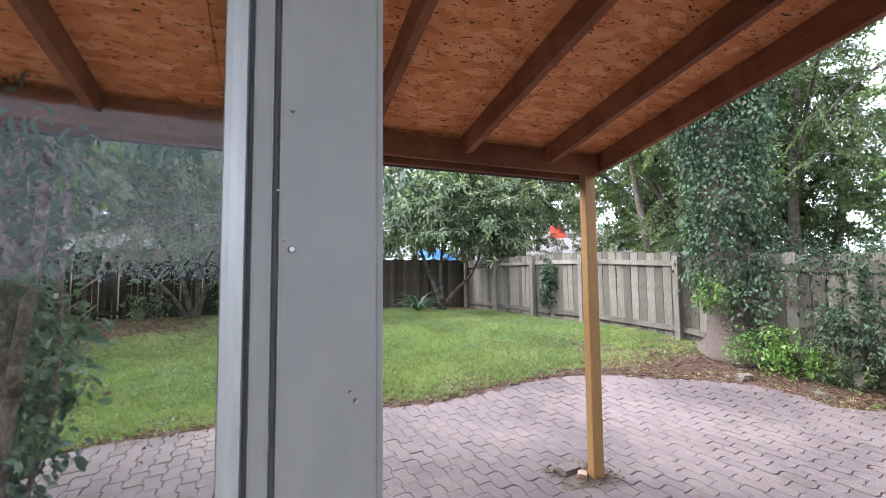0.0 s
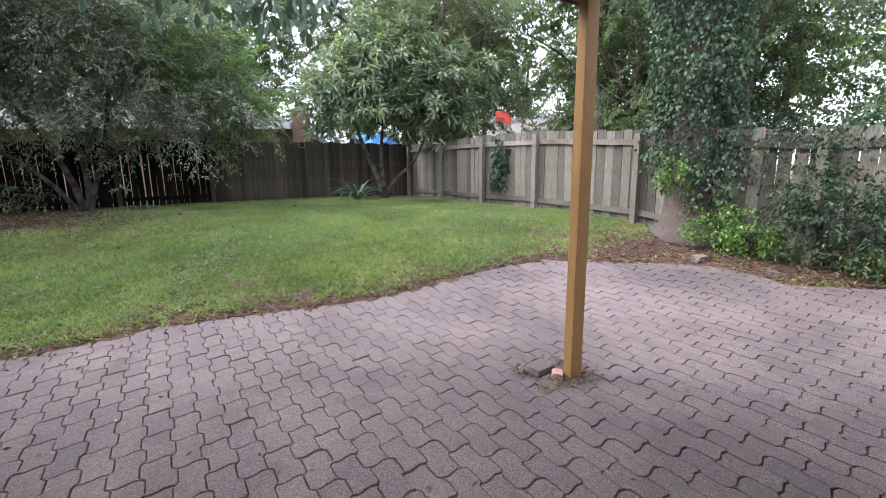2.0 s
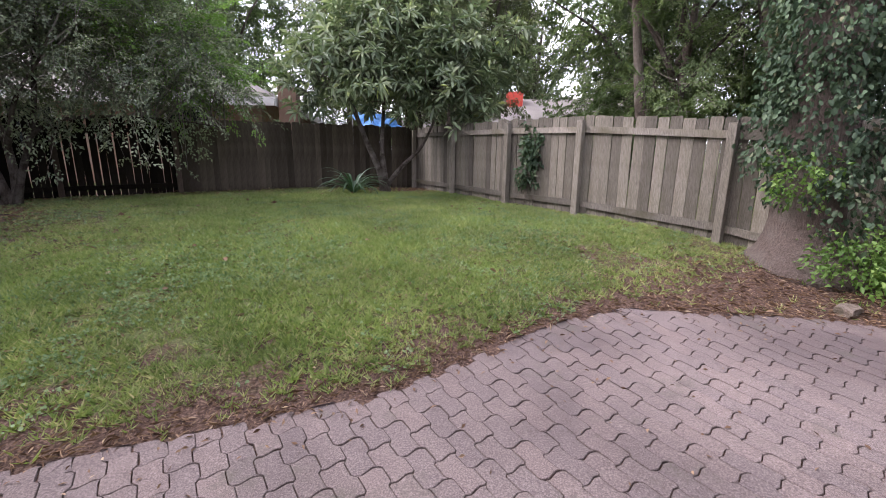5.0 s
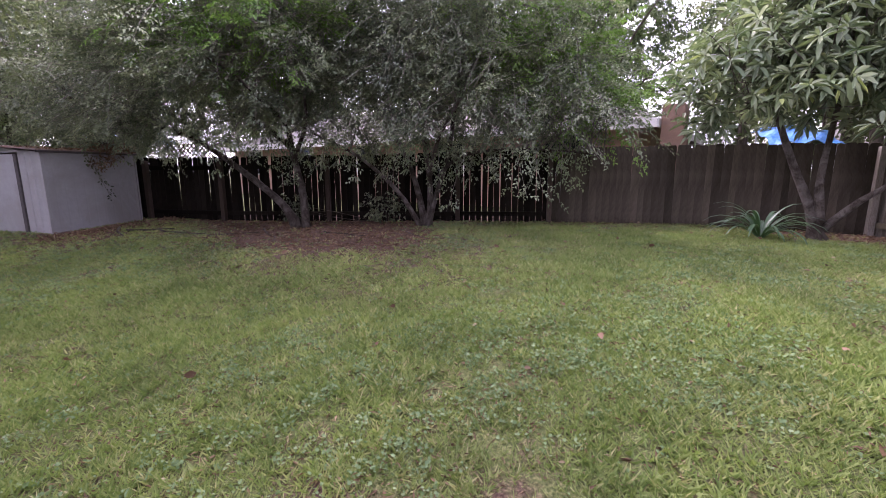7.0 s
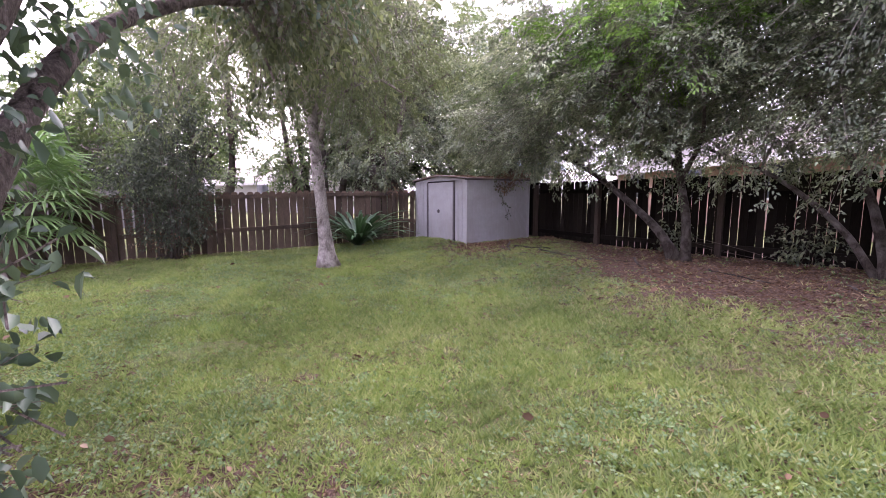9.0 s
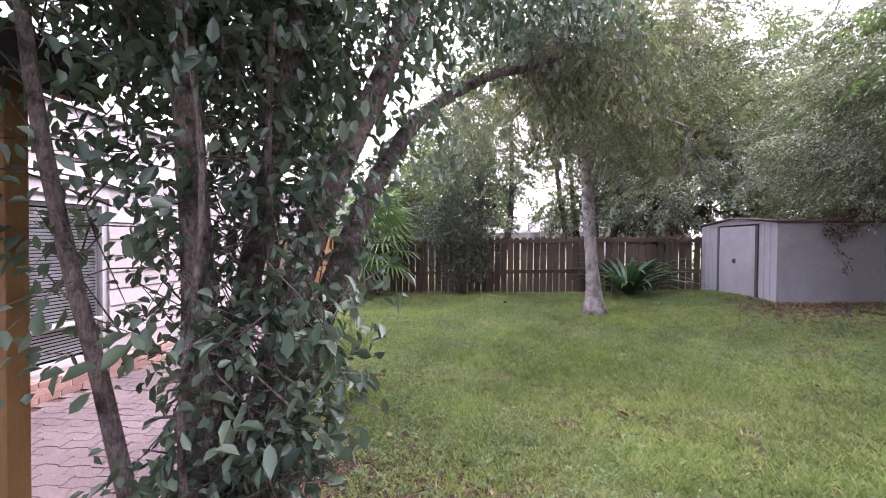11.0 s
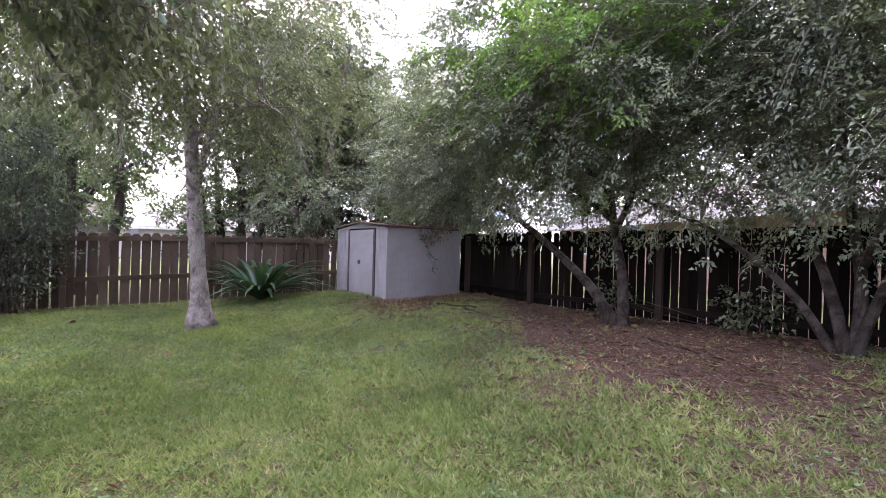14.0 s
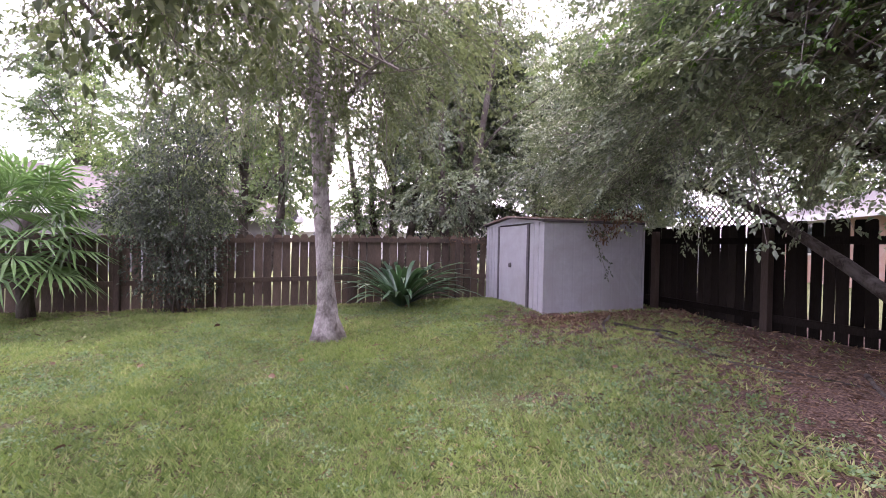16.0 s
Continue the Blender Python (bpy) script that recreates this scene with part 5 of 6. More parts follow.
shrub("feathery_shrub", "spreading blue-green shrub under the east fence", 5.6, 3.75, [(5.6, 3.75, 0.75, 0.6, 0.55, 0.5), (5.9, 3.3, 0.55, 0.45, 0.45, 0.4)], 520, 12, 0.06, 0.24, M_LEAF_WOODS, 73, 8, 0.012, 0.05, 0.3)
shrub("young_climber", "bright young leaves at the foot of the ivy trunk", 4.15, 5.55, [(4.1, 5.55, 0.42, 0.35, 0.3, 0.28), (4.45, 5.35, 0.38, 0.3, 0.3, 0.25), (3.85, 6.0, 1.15, 0.2, 0.2, 0.25)], 260, 9, 0.05, 0.34, M_LEAF_BRIGHT, 74, 8, 0.006, 0.1, 0.16)
shrub("ground_creeper", "low creeping plants on fallen leaves", 4.75, 4.9, [(4.75, 4.95, 0.24, 0.5, 0.3, 0.16), (5.1, 4.4, 0.2, 0.4, 0.35, 0.16)], 260, 9, 0.05, 0.3, M_LEAF_WOODS, 75, 6, 0.005, 0.1, 0.12)
shrub("hanging_vine", "green vine hanging on the grey fence", 2.3, 9.2, [(2.33, 9.2, 1.45, 0.12, 0.14, 0.38), (2.28, 9.3, 1.0, 0.14, 0.18, 0.2)], 120, 8, 0.075, 0.36, M_IVY, 76, 3, 0.006, 0.4, 0.12)
shrub("fence_climber", "loose green growth hanging over the east fence", 4.75, 5.45, [(4.6, 5.5, 1.55, 0.35, 0.45, 0.22), (5.0, 4.9, 1.6, 0.4, 0.5, 0.2)], 220, 10, 0.055, 0.26, M_IVY, 77, 5, 0.008, 0.2, 0.25)
shrub("undergrowth", "sparse dark undergrowth by the back fence", -7.0, 10.0, [(-7.0, 10.0, 0.75, 0.4, 0.3, 0.3), (-8.5, 8.95, 0.7, 0.35, 0.25, 0.28)], 130, 9, 0.07, 0.26, M_LEAF_FINE, 78, 6, 0.006, 0.1, 0.2)
shrub("dead_brush", "bare dead twigs piled at the west fence", -10.35, -0.6, [(-10.3, -0.5, 0.55, 0.5, 0.5, 0.25)], 60, 5, 0.05, 0.16, M_STRAW, 79, 26, 0.006, 0.1, 0.2)

shrub("dried_vine", "dried dark vine hanging over the shed wall", -10.93, 6.55, [(-10.86, 6.45, 1.72, 0.05, 0.2, 0.14), (-11.0, 6.62, 1.97, 0.2, 0.4, 0.05)], 90, 7, 0.05, 0.3, M_STRAW, 81, 0, 0.005, 0.5, 0.15)
shrub("trailing_twigs", "bare drooping twigs lying over the fence top", -13.2, 3.9, [(-13.0, 3.9, 1.62, 0.3, 0.3, 0.12)], 40, 5, 0.05, 0.16, M_STRAW, 82, 16, 0.006, 0.5, 0.25)


def strap_plant(name, label, x, y, count, length, width, material, seed, arch=0.9, up=0.7):
    """A rosette of long arching leaves."""
    ob = thing(name, label, "plant", pose(*gp(x, y)))
    rnd = random.Random(seed)
    for k in range(count):
        az, lift = 2 * math.pi * k / count * 3.7 + rnd.uniform(-0.3, 0.3), rnd.uniform(0.35, 1.25) * up
        ln = length * rnd.uniform(0.7, 1.15)
        d, vs, fs, p, el = Vector((math.cos(az), math.sin(az), 0)), [], [], Vector((0.03 * math.cos(az), 0.03 * math.sin(az), 0)), lift + 0.35
        side = Vector((-d.y, d.x, 0))
        seg = 7
        for i in range(seg + 1):
            u = i / seg
            w = width * (0.45 + 1.1 * u) * (1 - u**3) + 0.002
            vs += [p - side * w + Vector((0, 0, w * 0.35)), Vector(p), p + side * w + Vector((0, 0, w * 0.35))]
            p = p + (d * math.cos(el) + Vector((0, 0, math.sin(el)))) * ln / seg
            el -= arch * (0.12 + 0.25 * u)
        for i in range(seg):
            fs += [(3 * i, 3 * i + 1, 3 * i + 4, 3 * i + 3), (3 * i + 1, 3 * i + 2, 3 * i + 5, 3 * i + 4)]
        part("leaf", mesh("leaf", vs, fs, material, True), None, ob)
    return ob


strap_plant("strap_leaf_plant", "large dark strap-leaved plant beside the shed", -11.55, 3.1, 84, 1.5, 0.045, M_STRAP, 5, 0.8, 0.58)
strap_plant("lily_clump", "clump of arching green lily leaves by the fence", -0.72, 11.75, 40, 0.85, 0.024, M_STRAP, 6, 1.25, 0.8)


def fan_palm(x, y, height, fans, seed):
    ob = thing("fan_palm", "fan palm with drooping split green leaves by the fence", "palm", pose(*gp(x, y)))
    rnd = random.Random(seed)
    me, _ = limb_mesh([(0, 0, -0.05), (0.02, 0, height * 0.35), (0, 0.02, height * 0.7)], 0.11, 0.08, 9, 0.2, 0.12, 3)
    part("trunk", me, M_BARK_DARK, ob)
    for k in range(fans):
        az = k * 2.4 + rnd.uniform(-0.2, 0.2)
        el = 1.2 - 1.75 * (k / fans) + rnd.uniform(-0.12, 0.12)
        root = Vector((0, 0, height * (0.72 - 0.38 * k / fans)))
        d = Vector((math.cos(az) * math.cos(el), math.sin(az) * math.cos(el), math.sin(el)))
        hub = root + d * rnd.uniform(0.42, 0.62) + Vector((0, 0, 0.08))
        sm, _ = limb_mesh([root, (root + hub) / 2 + Vector((0, 0, 0.05)), hub], 0.012, 0.007, 5, 0, 0, k)
        stalk = part("stalk", sm, M_PALM, ob)
        side = d.cross(Vector((0, 0, 1))).normalized()
        vs, fs = [], []
        nb = 20
        for i in range(nb):
            a = (i / (nb - 1) - 0.5) * 4.4
            w = d * math.cos(a) + side * math.sin(a)
            w = (w + Vector((0, 0, -0.12))).normalized()
            q = w.cross(d.cross(side)).normalized()
            ln = 0.68 * (0.75 + 0.25 * math.cos(a * 0.5)) * rnd.uniform(0.9, 1.08)
            o = len(vs)
            mid, tip = hub + w * ln * 0.55, hub + w * ln + Vector((0, 0, -ln * rnd.uniform(0.16, 0.36)))
            vs += [hub, mid + q * 0.027, mid + Vector((0, 0, -0.018)), mid - q * 0.027, tip]
            fs += [(o, o + 1, o + 2), (o, o + 2, o + 3), (o + 1, o + 4, o + 2), (o + 2, o + 4, o + 3)]
        part("fan", mesh("fan", vs, fs, M_PALM), None, ob)
    return ob


fan_palm(-9.35, -2.15, 2.3, 36, 4)

# stump
me, _ = limb_mesh([(0, 0, -0.06), (0.0, 0.0, 0.2), (-0.02, 0.01, 0.5), (-0.03, 0.02, 0.8)], 0.33, 0.24, 22, 0.35, 0.1, 5)
stump = thing("tree_stump", "weathered grey tree stump with spreading roots", "stump", pose(*gp(-8.45, -2.3)), data=me)
me.materials.append(M_STUMP)
for k in range(6):
    a = k * 1.05 + 0.2
    rm, _ = limb_mesh([(0.2 * math.cos(a), 0.2 * math.sin(a), 0.42), (0.34 * math.cos(a + 0.1), 0.34 * math.sin(a + 0.1), 0.14), (0.5 * math.cos(a), 0.5 * math.sin(a), -0.03)], 0.12, 0.06, 7, 0, 0.15, k)
    part("root", rm, M_STUMP, stump)


# fallen branches on the soil
def fallen(name, label, x, y, turn, length, r, seed):
    rnd = random.Random(seed)
    ctrl = []
    for k in range(5):
        u = (k / 4 - 0.5) * length
        cx, cy = x + u * math.cos(turn) + rnd.uniform(-0.05, 0.05), y + u * math.sin(turn) + rnd.uniform(-0.05, 0.05)
        ctrl.append(gp(cx, cy, r * 0.8))
    me, _ = limb_mesh(ctrl, r, r * 0.4, 6, 0, 0.1, seed)
    o = Vector(ctrl[2])
    me.transform(Matrix.Translation(-o))
    me.materials.append(M_BARK)
    thing(name, label, "branch", Matrix.Translation(o), group="fallen branches", data=me)


for k, (x, y, t, ln, r) in enumerate([(-8.9, 6.9, 0.3, 1.1, 0.025), (-7.3, 7.6, -0.4, 1.3, 0.02), (-6.3, 8.3, 0.1, 1.0, 0.018), (-9.6, 6.7, 0.9, 0.8, 0.03), (-5.2, 8.9, -0.6, 0.9, 0.015), (-8.0, 7.3, 0.8, 0.9, 0.016), (-0.62, 4.95, 0.8, 0.28, 0.008), (-5.0, 6.9, 0.3, 0.4, 0.008), (-9.9, 6.3, -0.2, 0.9, 0.03)]):
    fallen("fallen_branch", "bare fallen branch lying on soil", x, y, t, ln, r, k)


# ---- beyond the fences ----
def far_house(name, label, x, y, turn, w, d, eave, ridge, wall_mat, roof_mat, windows=3, hip=0.0):
    """A single-storey house, its ridge along its own x; hip: how far the ridge stops short of the ends, 0 for gables."""
    g = 0.4
    ob = thing(name, label, "house", pose(x, y, g, 0, 0, turn))
    part("wall", box(-w / 2, w / 2, -d / 2, d / 2, -0.3, eave), wall_mat, ob)
    o = 0.45
    low_eave = eave - (ridge - eave) / (d / 2) * o
    for sgn in (1, -1):
        rb = bmesh.new()
        slope = (ridge - eave) / (d / 2)
        vs = [rb.verts.new((px, py, pz + t)) for t in (0.0, 0.12) for px, py, pz in ((-w / 2 - o, sgn * (d / 2 + o), eave - slope * o), (w / 2 + o, sgn * (d / 2 + o), eave - slope * o), (w / 2 + o - hip, 0, ridge), (-w / 2 - o + hip, 0, ridge))]
        for f in [(0, 1, 2, 3), (7, 6, 5, 4), (0, 4, 5, 1), (1, 5, 6, 2), (2, 6, 7, 3), (3, 7, 4, 0)]:
            rb.faces.new([vs[i] for i in f])
        bmesh.ops.recalc_face_normals(rb, faces=rb.faces[:])
        part("roof", rb, roof_mat, ob)
        part("fascia", box(-w / 2 - o, w / 2 + o, sgn * (d / 2 + o + 0.02) - 0.015, sgn * (d / 2 + o + 0.02) + 0.015, eave - slope * o - 0.08, eave - slope * o + 0.13), M_WHITE, ob, "white fascia board")
    for px in (-w / 2, w / 2) if hip else ():
        e, rb, low = math.copysign(o, px), bmesh.new(), eave - (ridge - eave) / (d / 2) * o
        tri = [(px + e, -d / 2 - o, low), (px + e, d / 2 + o, low), (px + e - math.copysign(hip, px), 0, ridge)]
        vs = [rb.verts.new((x3, y3, z3 + t)) for t in (0.0, 0.12) for x3, y3, z3 in tri]
        rb.faces.new(vs[:3])
        rb.faces.new(list(reversed(vs[3:])))
        for i in range(3):
            rb.faces.new((vs[i], vs[(i + 1) % 3], vs[(i + 1) % 3 + 3], vs[i + 3]))
        bmesh.ops.recalc_face_normals(rb, faces=rb.faces[:])
        part("roof", rb, roof_mat, ob)
        part("fascia", box(px + e * 1.04 - 0.015, px + e * 1.04 + 0.015, -d / 2 - o, d / 2 + o, low - 0.08, low + 0.13), M_WHITE, ob, "white fascia board")
    for px in () if hip else (-w / 2, w / 2):
        rb = bmesh.new()
        vs = [rb.verts.new((px + t, py, pz)) for t in (-0.05, 0.05) for py, pz in ((-d / 2, eave), (d / 2, eave), (0, ridge))]
        rb.faces.new(vs[:3])
        rb.faces.new(list(reversed(vs[3:])))
        for i in range(3):
            rb.faces.new((vs[i], vs[(i + 1) % 3], vs[(i + 1) % 3 + 3], vs[i + 3]))
        bmesh.ops.recalc_face_normals(rb, faces=rb.faces[:])
        part("gable", rb, wall_mat, ob)
        for sgn in (1, -1):
            ex, rb = px + math.copysign(o + 0.02, px), bmesh.new()
            vs = [rb.verts.new((ex + t, y3, z3)) for t in (-0.02, 0.02) for y3, z3 in ((sgn * (d / 2 + o), low_eave - 0.1), (sgn * (d / 2 + o), low_eave + 0.13), (0, ridge + 0.13), (0, ridge - 0.1))]
            for f in [(0, 1, 2, 3), (7, 6, 5, 4), (0, 4, 5, 1), (1, 5, 6, 2), (2, 6, 7, 3), (3, 7, 4, 0)]:
                rb.faces.new([vs[i] for i in f])
            bmesh.ops.recalc_face_normals(rb, faces=rb.faces[:])
            part("rake_board", rb, M_WHITE, ob, "white rake board")
    for k in range(windows):
        u = (k + 0.5) / windows - 0.5
        for sgn in (1, -1):
            wf = part("window", box(u * w - 0.55, u * w + 0.55, sgn * d / 2 - 0.04, sgn * d / 2 + 0.04, 0.95, 2.05), M_WHITE, ob)
            part("pane", box(u * w - 0.48, u * w + 0.48, sgn * d / 2 - 0.05, sgn * d / 2 + 0.05, 1.02, 1.98), M_DARKGLASS, wf)
    return ob


h1 = far_house("neighbour_house", "long low neighbour house behind the back fence", -12.2, 18.6, 0, 18, 8, 2.26, 3.7, M_BRICK, M_PALE_ROOF, 5, 3.0)
h2 = far_house("neighbour_house", "pale-roofed neighbour house with red chimney", 8.5, 26.0, -20, 13, 8, 2.0, 3.6, M_SIDING, M_PALE_ROOF, 3)
part("chimney", box(-1.8, -0.95, -1.2, -0.4, 2.4, 3.98, 0.02), M_REDBRICK, h2, "bright red brick chimney")
h3 = far_house("neighbour_house", "low brown-shingled neighbour house beyond the west fence", -20.1, -12.8, 124, 15, 9, 2.1, 4.0, M_WALL_GREY, M_SHINGLE, 0, 4.0)
h4 = far_house("neighbour_house", "tan neighbour house with white fascia and steep brown roof", 16.1, 6.9, 30, 7, 8, 2.45, 5.2, M_MORTAR, M_SHINGLE, 2, 3.0)
h5 = far_house("neighbour_house", "distant pale-roofed house beyond the west fence", -38.0, -4.0, 70, 14, 9, 2.0, 3.3, M_SIDING, M_PALE_ROOF, 3)
part("chimney", box(9.5, 9.95, -4.3, -3.7, -0.3, 2.5, 0.02), M_FENCE_CEDAR, h1, "tan brick chimney breast")


def tarp(x, y, z, turn, w, d, seed):
    bm = bmesh.new()
    bmesh.ops.create_grid(bm, x_segments=16, y_segments=12, size=0.5)
    r = random.Random(seed)
    for q in bm.verts:
        sag = 0.25 * (abs(q.co.x) ** 2 + abs(q.co.y) ** 2)
        q.co = Vector((q.co.x * w, q.co.y * d, -sag * 1.6 + 0.05 * math.sin(q.co.x * 17) * math.cos(q.co.y * 13)))
    ext = bmesh.ops.extrude_face_region(bm, geom=bm.faces[:])
    bmesh.ops.translate(bm, verts=[e for e in ext["geom"] if isinstance(e, bmesh.types.BMVert)], vec=(0, 0, 0.01))
    bmesh.ops.recalc_face_normals(bm, faces=bm.faces[:])
    ob = thing("tarp_shelter", "blue plastic tarp stretched over poles behind the fence", "tarp", pose(x, y, 0.4, 0, 0, turn))
    part("sheet", bm, M_TARP, ob, m=pose(0, 0, z - 0.4, 18))
    for px in (-0.42, 0.42):
        for py in (-0.42, 0.42):
            part("pole", mesh("pole", *tube([(px * w, py * d, -0.1), (px * w, py * d, z - 0.55 + py * d * 0.32)], [0.02, 0.02], 8)), M_ALU, ob)


tarp(-25.0, 10.9, 3.5, 90, 4.2, 4.0, 1)
tarp(-0.3, 16.3, 2.38, 20, 1.3, 1.4, 2)

# dish on a pole
dish = thing("satellite_dish", "grey satellite dish on a thin pole beyond the fence", "dish", pose(-17.0, -2.3, 0.23))
part("pole", mesh("pole", *tube([(0, 0, -0.1), (0, 0, 1.95)], [0.025, 0.025], 8)), M_ALU, dish)
db = bmesh.new()
bmesh.ops.create_uvsphere(db, u_segments=20, v_segments=10, radius=0.34)
for q in db.verts:
    q.co.z *= 0.12
part("bowl", db, M_SHED_DARK, dish, m=pose(0.05, 0.1, 2.1, 70, 0, 110))


def wood_tree(name, label, x, y, h, spread, material, seed, bark=M_BARK_DARK, low=2.0, twigs=900, leaf=0.16, stems=1):
    """A larger tree beyond the fences."""
    rnd = random.Random(seed)
    b = (x, y, 0.3)
    limbs = []
    for k in range(stems):
        a = rnd.uniform(0, 6.28)
        o = 0.5 * (k > 0)
        limbs.append(([(x + o * math.cos(a), y + o * math.sin(a), 0.2), (x + 2 * o * math.cos(a) + rnd.uniform(-0.2, 0.2), y + 2 * o * math.sin(a), h * 0.35), (x + 4 * o * math.cos(a) + rnd.uniform(-0.4, 0.4), y + 3 * o * math.sin(a) + rnd.uniform(-0.4, 0.4), h * 0.8)], 0.06 + 0.025 * h / max(1, stems**0.5), 0.04))
    for k in range(5):
        a = k * 1.3 + rnd.uniform(0, 0.6)
        z = h * rnd.uniform(0.3, 0.5)
        limbs.append(([(x, y, z), (x + spread * 0.35 * math.cos(a), y + spread * 0.35 * math.sin(a), z + h * 0.15), (x + spread * 0.75 * math.cos(a), y + spread * 0.75 * math.sin(a), z + h * 0.25)], 0.07, 0.02))
    blobs = []
    for k in range(13):
        a, r = rnd.uniform(0, 6.28), spread * rnd.uniform(0.1, 0.75)
        z = low + (h - low) * (k + rnd.random()) / 13
        s = spread * rnd.uniform(0.35, 0.55)
        blobs.append((x + r * math.cos(a), y + r * math.sin(a), z, s, s, s * 0.75))
    return tree(name, label, b, limbs, [dict(name="crown", blobs=blobs, how="sprays", count=int(twigs * 0.36), length=max(0.8, 7 * leaf), size=leaf * 0.9, width=0.29, material=material, droop=0.2, shell=0.3, along_twig=7, flat=0.5)], bark, twigs=(1, 0.5, 0.004), seed=seed, sides=8)


for k, (x, y, h, sp, m, low, tw, lf, st, lab) in enumerate([
    (-15.5, 3.6, 8.5, 2.8, M_LEAF_FINE, 1.9, 2300, 0.095, 4, "many-stemmed tree beyond the west fence"),
    (-14.6, 7.6, 6.0, 2.6, M_LEAF_FINE, 2.2, 1300, 0.1, 2, "dense dark tree behind the shed"),
    (-18.5, 6.5, 6.5, 3.2, M_LEAF_WOODS, 2.0, 1200, 0.13, 2, "tall leafy tree far behind the shed"),
    (-13.2, -1.2, 6.0, 2.0, M_LEAF_WOODS, 2.0, 1000, 0.1, 2, "light green tree beyond the west fence"),
    (-22.0, -16.0, 11.0, 3.2, M_LEAF_WOODS, 5.0, 900, 0.16, 1, "tall pine far beyond the west fence"),
    (-14.5, 25.5, 12.0, 4.4, M_LEAF_WOODS, 2.0, 1900, 0.16, 2, "leafy tree behind the back fence"),
    (-7.0, 25.0, 12.0, 4.4, M_LEAF_WOODS, 2.0, 1800, 0.16, 1, "bright leafy tree behind the back fence"),
    (-22.5, 16.5, 11.5, 4.0, M_LEAF_WOODS, 2.8, 1500, 0.15, 1, "broad tree far behind the back fence"),
    (0.8, 19.5, 9.0, 3.4, M_LEAF_OLIVE, 2.8, 1700, 0.12, 3, "thin airy tree behind the loquat"),
    (1.8, 17.0, 8.5, 2.6, M_LEAF_OLIVE, 2.6, 1300, 0.11, 3, "thin airy tree with bare twigs behind the fence"),
    (7.2, 14.5, 9.0, 3.4, M_LEAF_WOODS, 1.8, 1700, 0.13, 1, "leafy tree behind the east fence"),
    (8.6, 10.2, 9.5, 3.2, M_LEAF_WOODS, 2.2, 1300, 0.1, 4, "dark-trunked tree behind the east fence"),
    (9.6, 5.6, 8.0, 2.6, M_LEAF_BRIGHT, 3.2, 600, 0.13, 2, "bright tree beyond the east fence"),
    (6.7, 12.2, 8.0, 2.1, M_LEAF_WOODS, 2.0, 1400, 0.085, 2, "leafy tree just behind the grey fence"),
    (-13.6, -4.2, 4.2, 1.5, M_LEAF_WOODS, 1.6, 500, 0.1, 2, "bushy tree beyond the palm"),
    (-15.6, 1.7, 7.5, 2.0, M_LEAF_WOODS, 2.0, 1500, 0.09, 4, "leafy tree leaning over the west fence"),
    (-17.9, 3.6, 8.0, 2.6, M_LEAF_DUSK, 1.8, 1300, 0.15, 2, "dark leafy tree well beyond the west fence"),
    (11.5, 19.5, 9.5, 2.8, M_LEAF_OLIVE, 2.2, 1000, 0.11, 2, "airy tree far behind the corner of the fences"),
    (3.4, 19.0, 8.5, 2.2, M_LEAF_OLIVE, 3.6, 900, 0.11, 3, "airy tree with thin stems behind the corner of the fences"),
    (4.5, 37.0, 14.0, 6.0, M_LEAF_WOODS, 2.5, 600, 0.3, 1, "broad leafy tree in the distance"),
    (11.0, 34.0, 14.0, 6.0, M_LEAF_WOODS, 2.5, 600, 0.3, 1, "broad leafy tree in the distance"),
    (10.5, 12.5, 9.0, 3.0, M_LEAF_WOODS, 1.8, 1500, 0.12, 3, "dark-stemmed leafy tree behind the east fence"),
    (-1.6, 25.0, 9.5, 2.8, M_LEAF_WOODS, 2.2, 900, 0.12, 2, "green tree behind the back fence by the loquat"),
    (-24.0, 22.0, 12.0, 5.0, M_LEAF_WOODS, 2.5, 380, 0.3, 1, "broad leafy tree in the distance"),
    (-10.0, 30.0, 12.0, 5.5, M_LEAF_WOODS, 2.5, 380, 0.3, 1, "broad leafy tree in the distance"),
    (2.0, 33.0, 12.0, 5.5, M_LEAF_WOODS, 2.5, 380, 0.3, 1, "broad leafy tree in the distance"),
    (15.0, 26.0, 12.0, 5.5, M_LEAF_WOODS, 2.5, 380, 0.3, 1, "broad leafy tree in the distance"),
    (19.0, 14.0, 12.0, 5.0, M_LEAF_WOODS, 2.5, 380, 0.3, 1, "broad leafy tree in the distance"),
    (-28.0, 8.0, 11.0, 4.5, M_LEAF_WOODS, 2.5, 620, 0.27, 1, "broad leafy tree in the distance"),
    (-27.0, -10.0, 9.0, 4.0, M_LEAF_WOODS, 2.5, 380, 0.3, 1, "broad leafy tree in the distance"),
]):
    wood_tree("tree", lab, x, y, h, sp, m, 100 + k, low=low, twigs=tw, leaf=lf, stems=st)

# ---- grass, weeds and litter ----
rng = np.random.default_rng(77)


def yard_points(count, weight):
    x, y = rng.uniform(-13.5, 5.5, count), rng.uniform(-4.5, 13.0, count)
    ok = ~inside(x, y, PATIO) & ~inside(x, y, WALK_PATH) & inside(x, y, BACK_FENCE + WEST_FENCE[1:] + [(-7.0, -5.0), (-2.2, -0.9), (5.8, 2.3)] + RIGHT_FENCE[::-1][:-1])
    ok &= rng.random(count) < weight(x, y)
    return x[ok], y[ok]


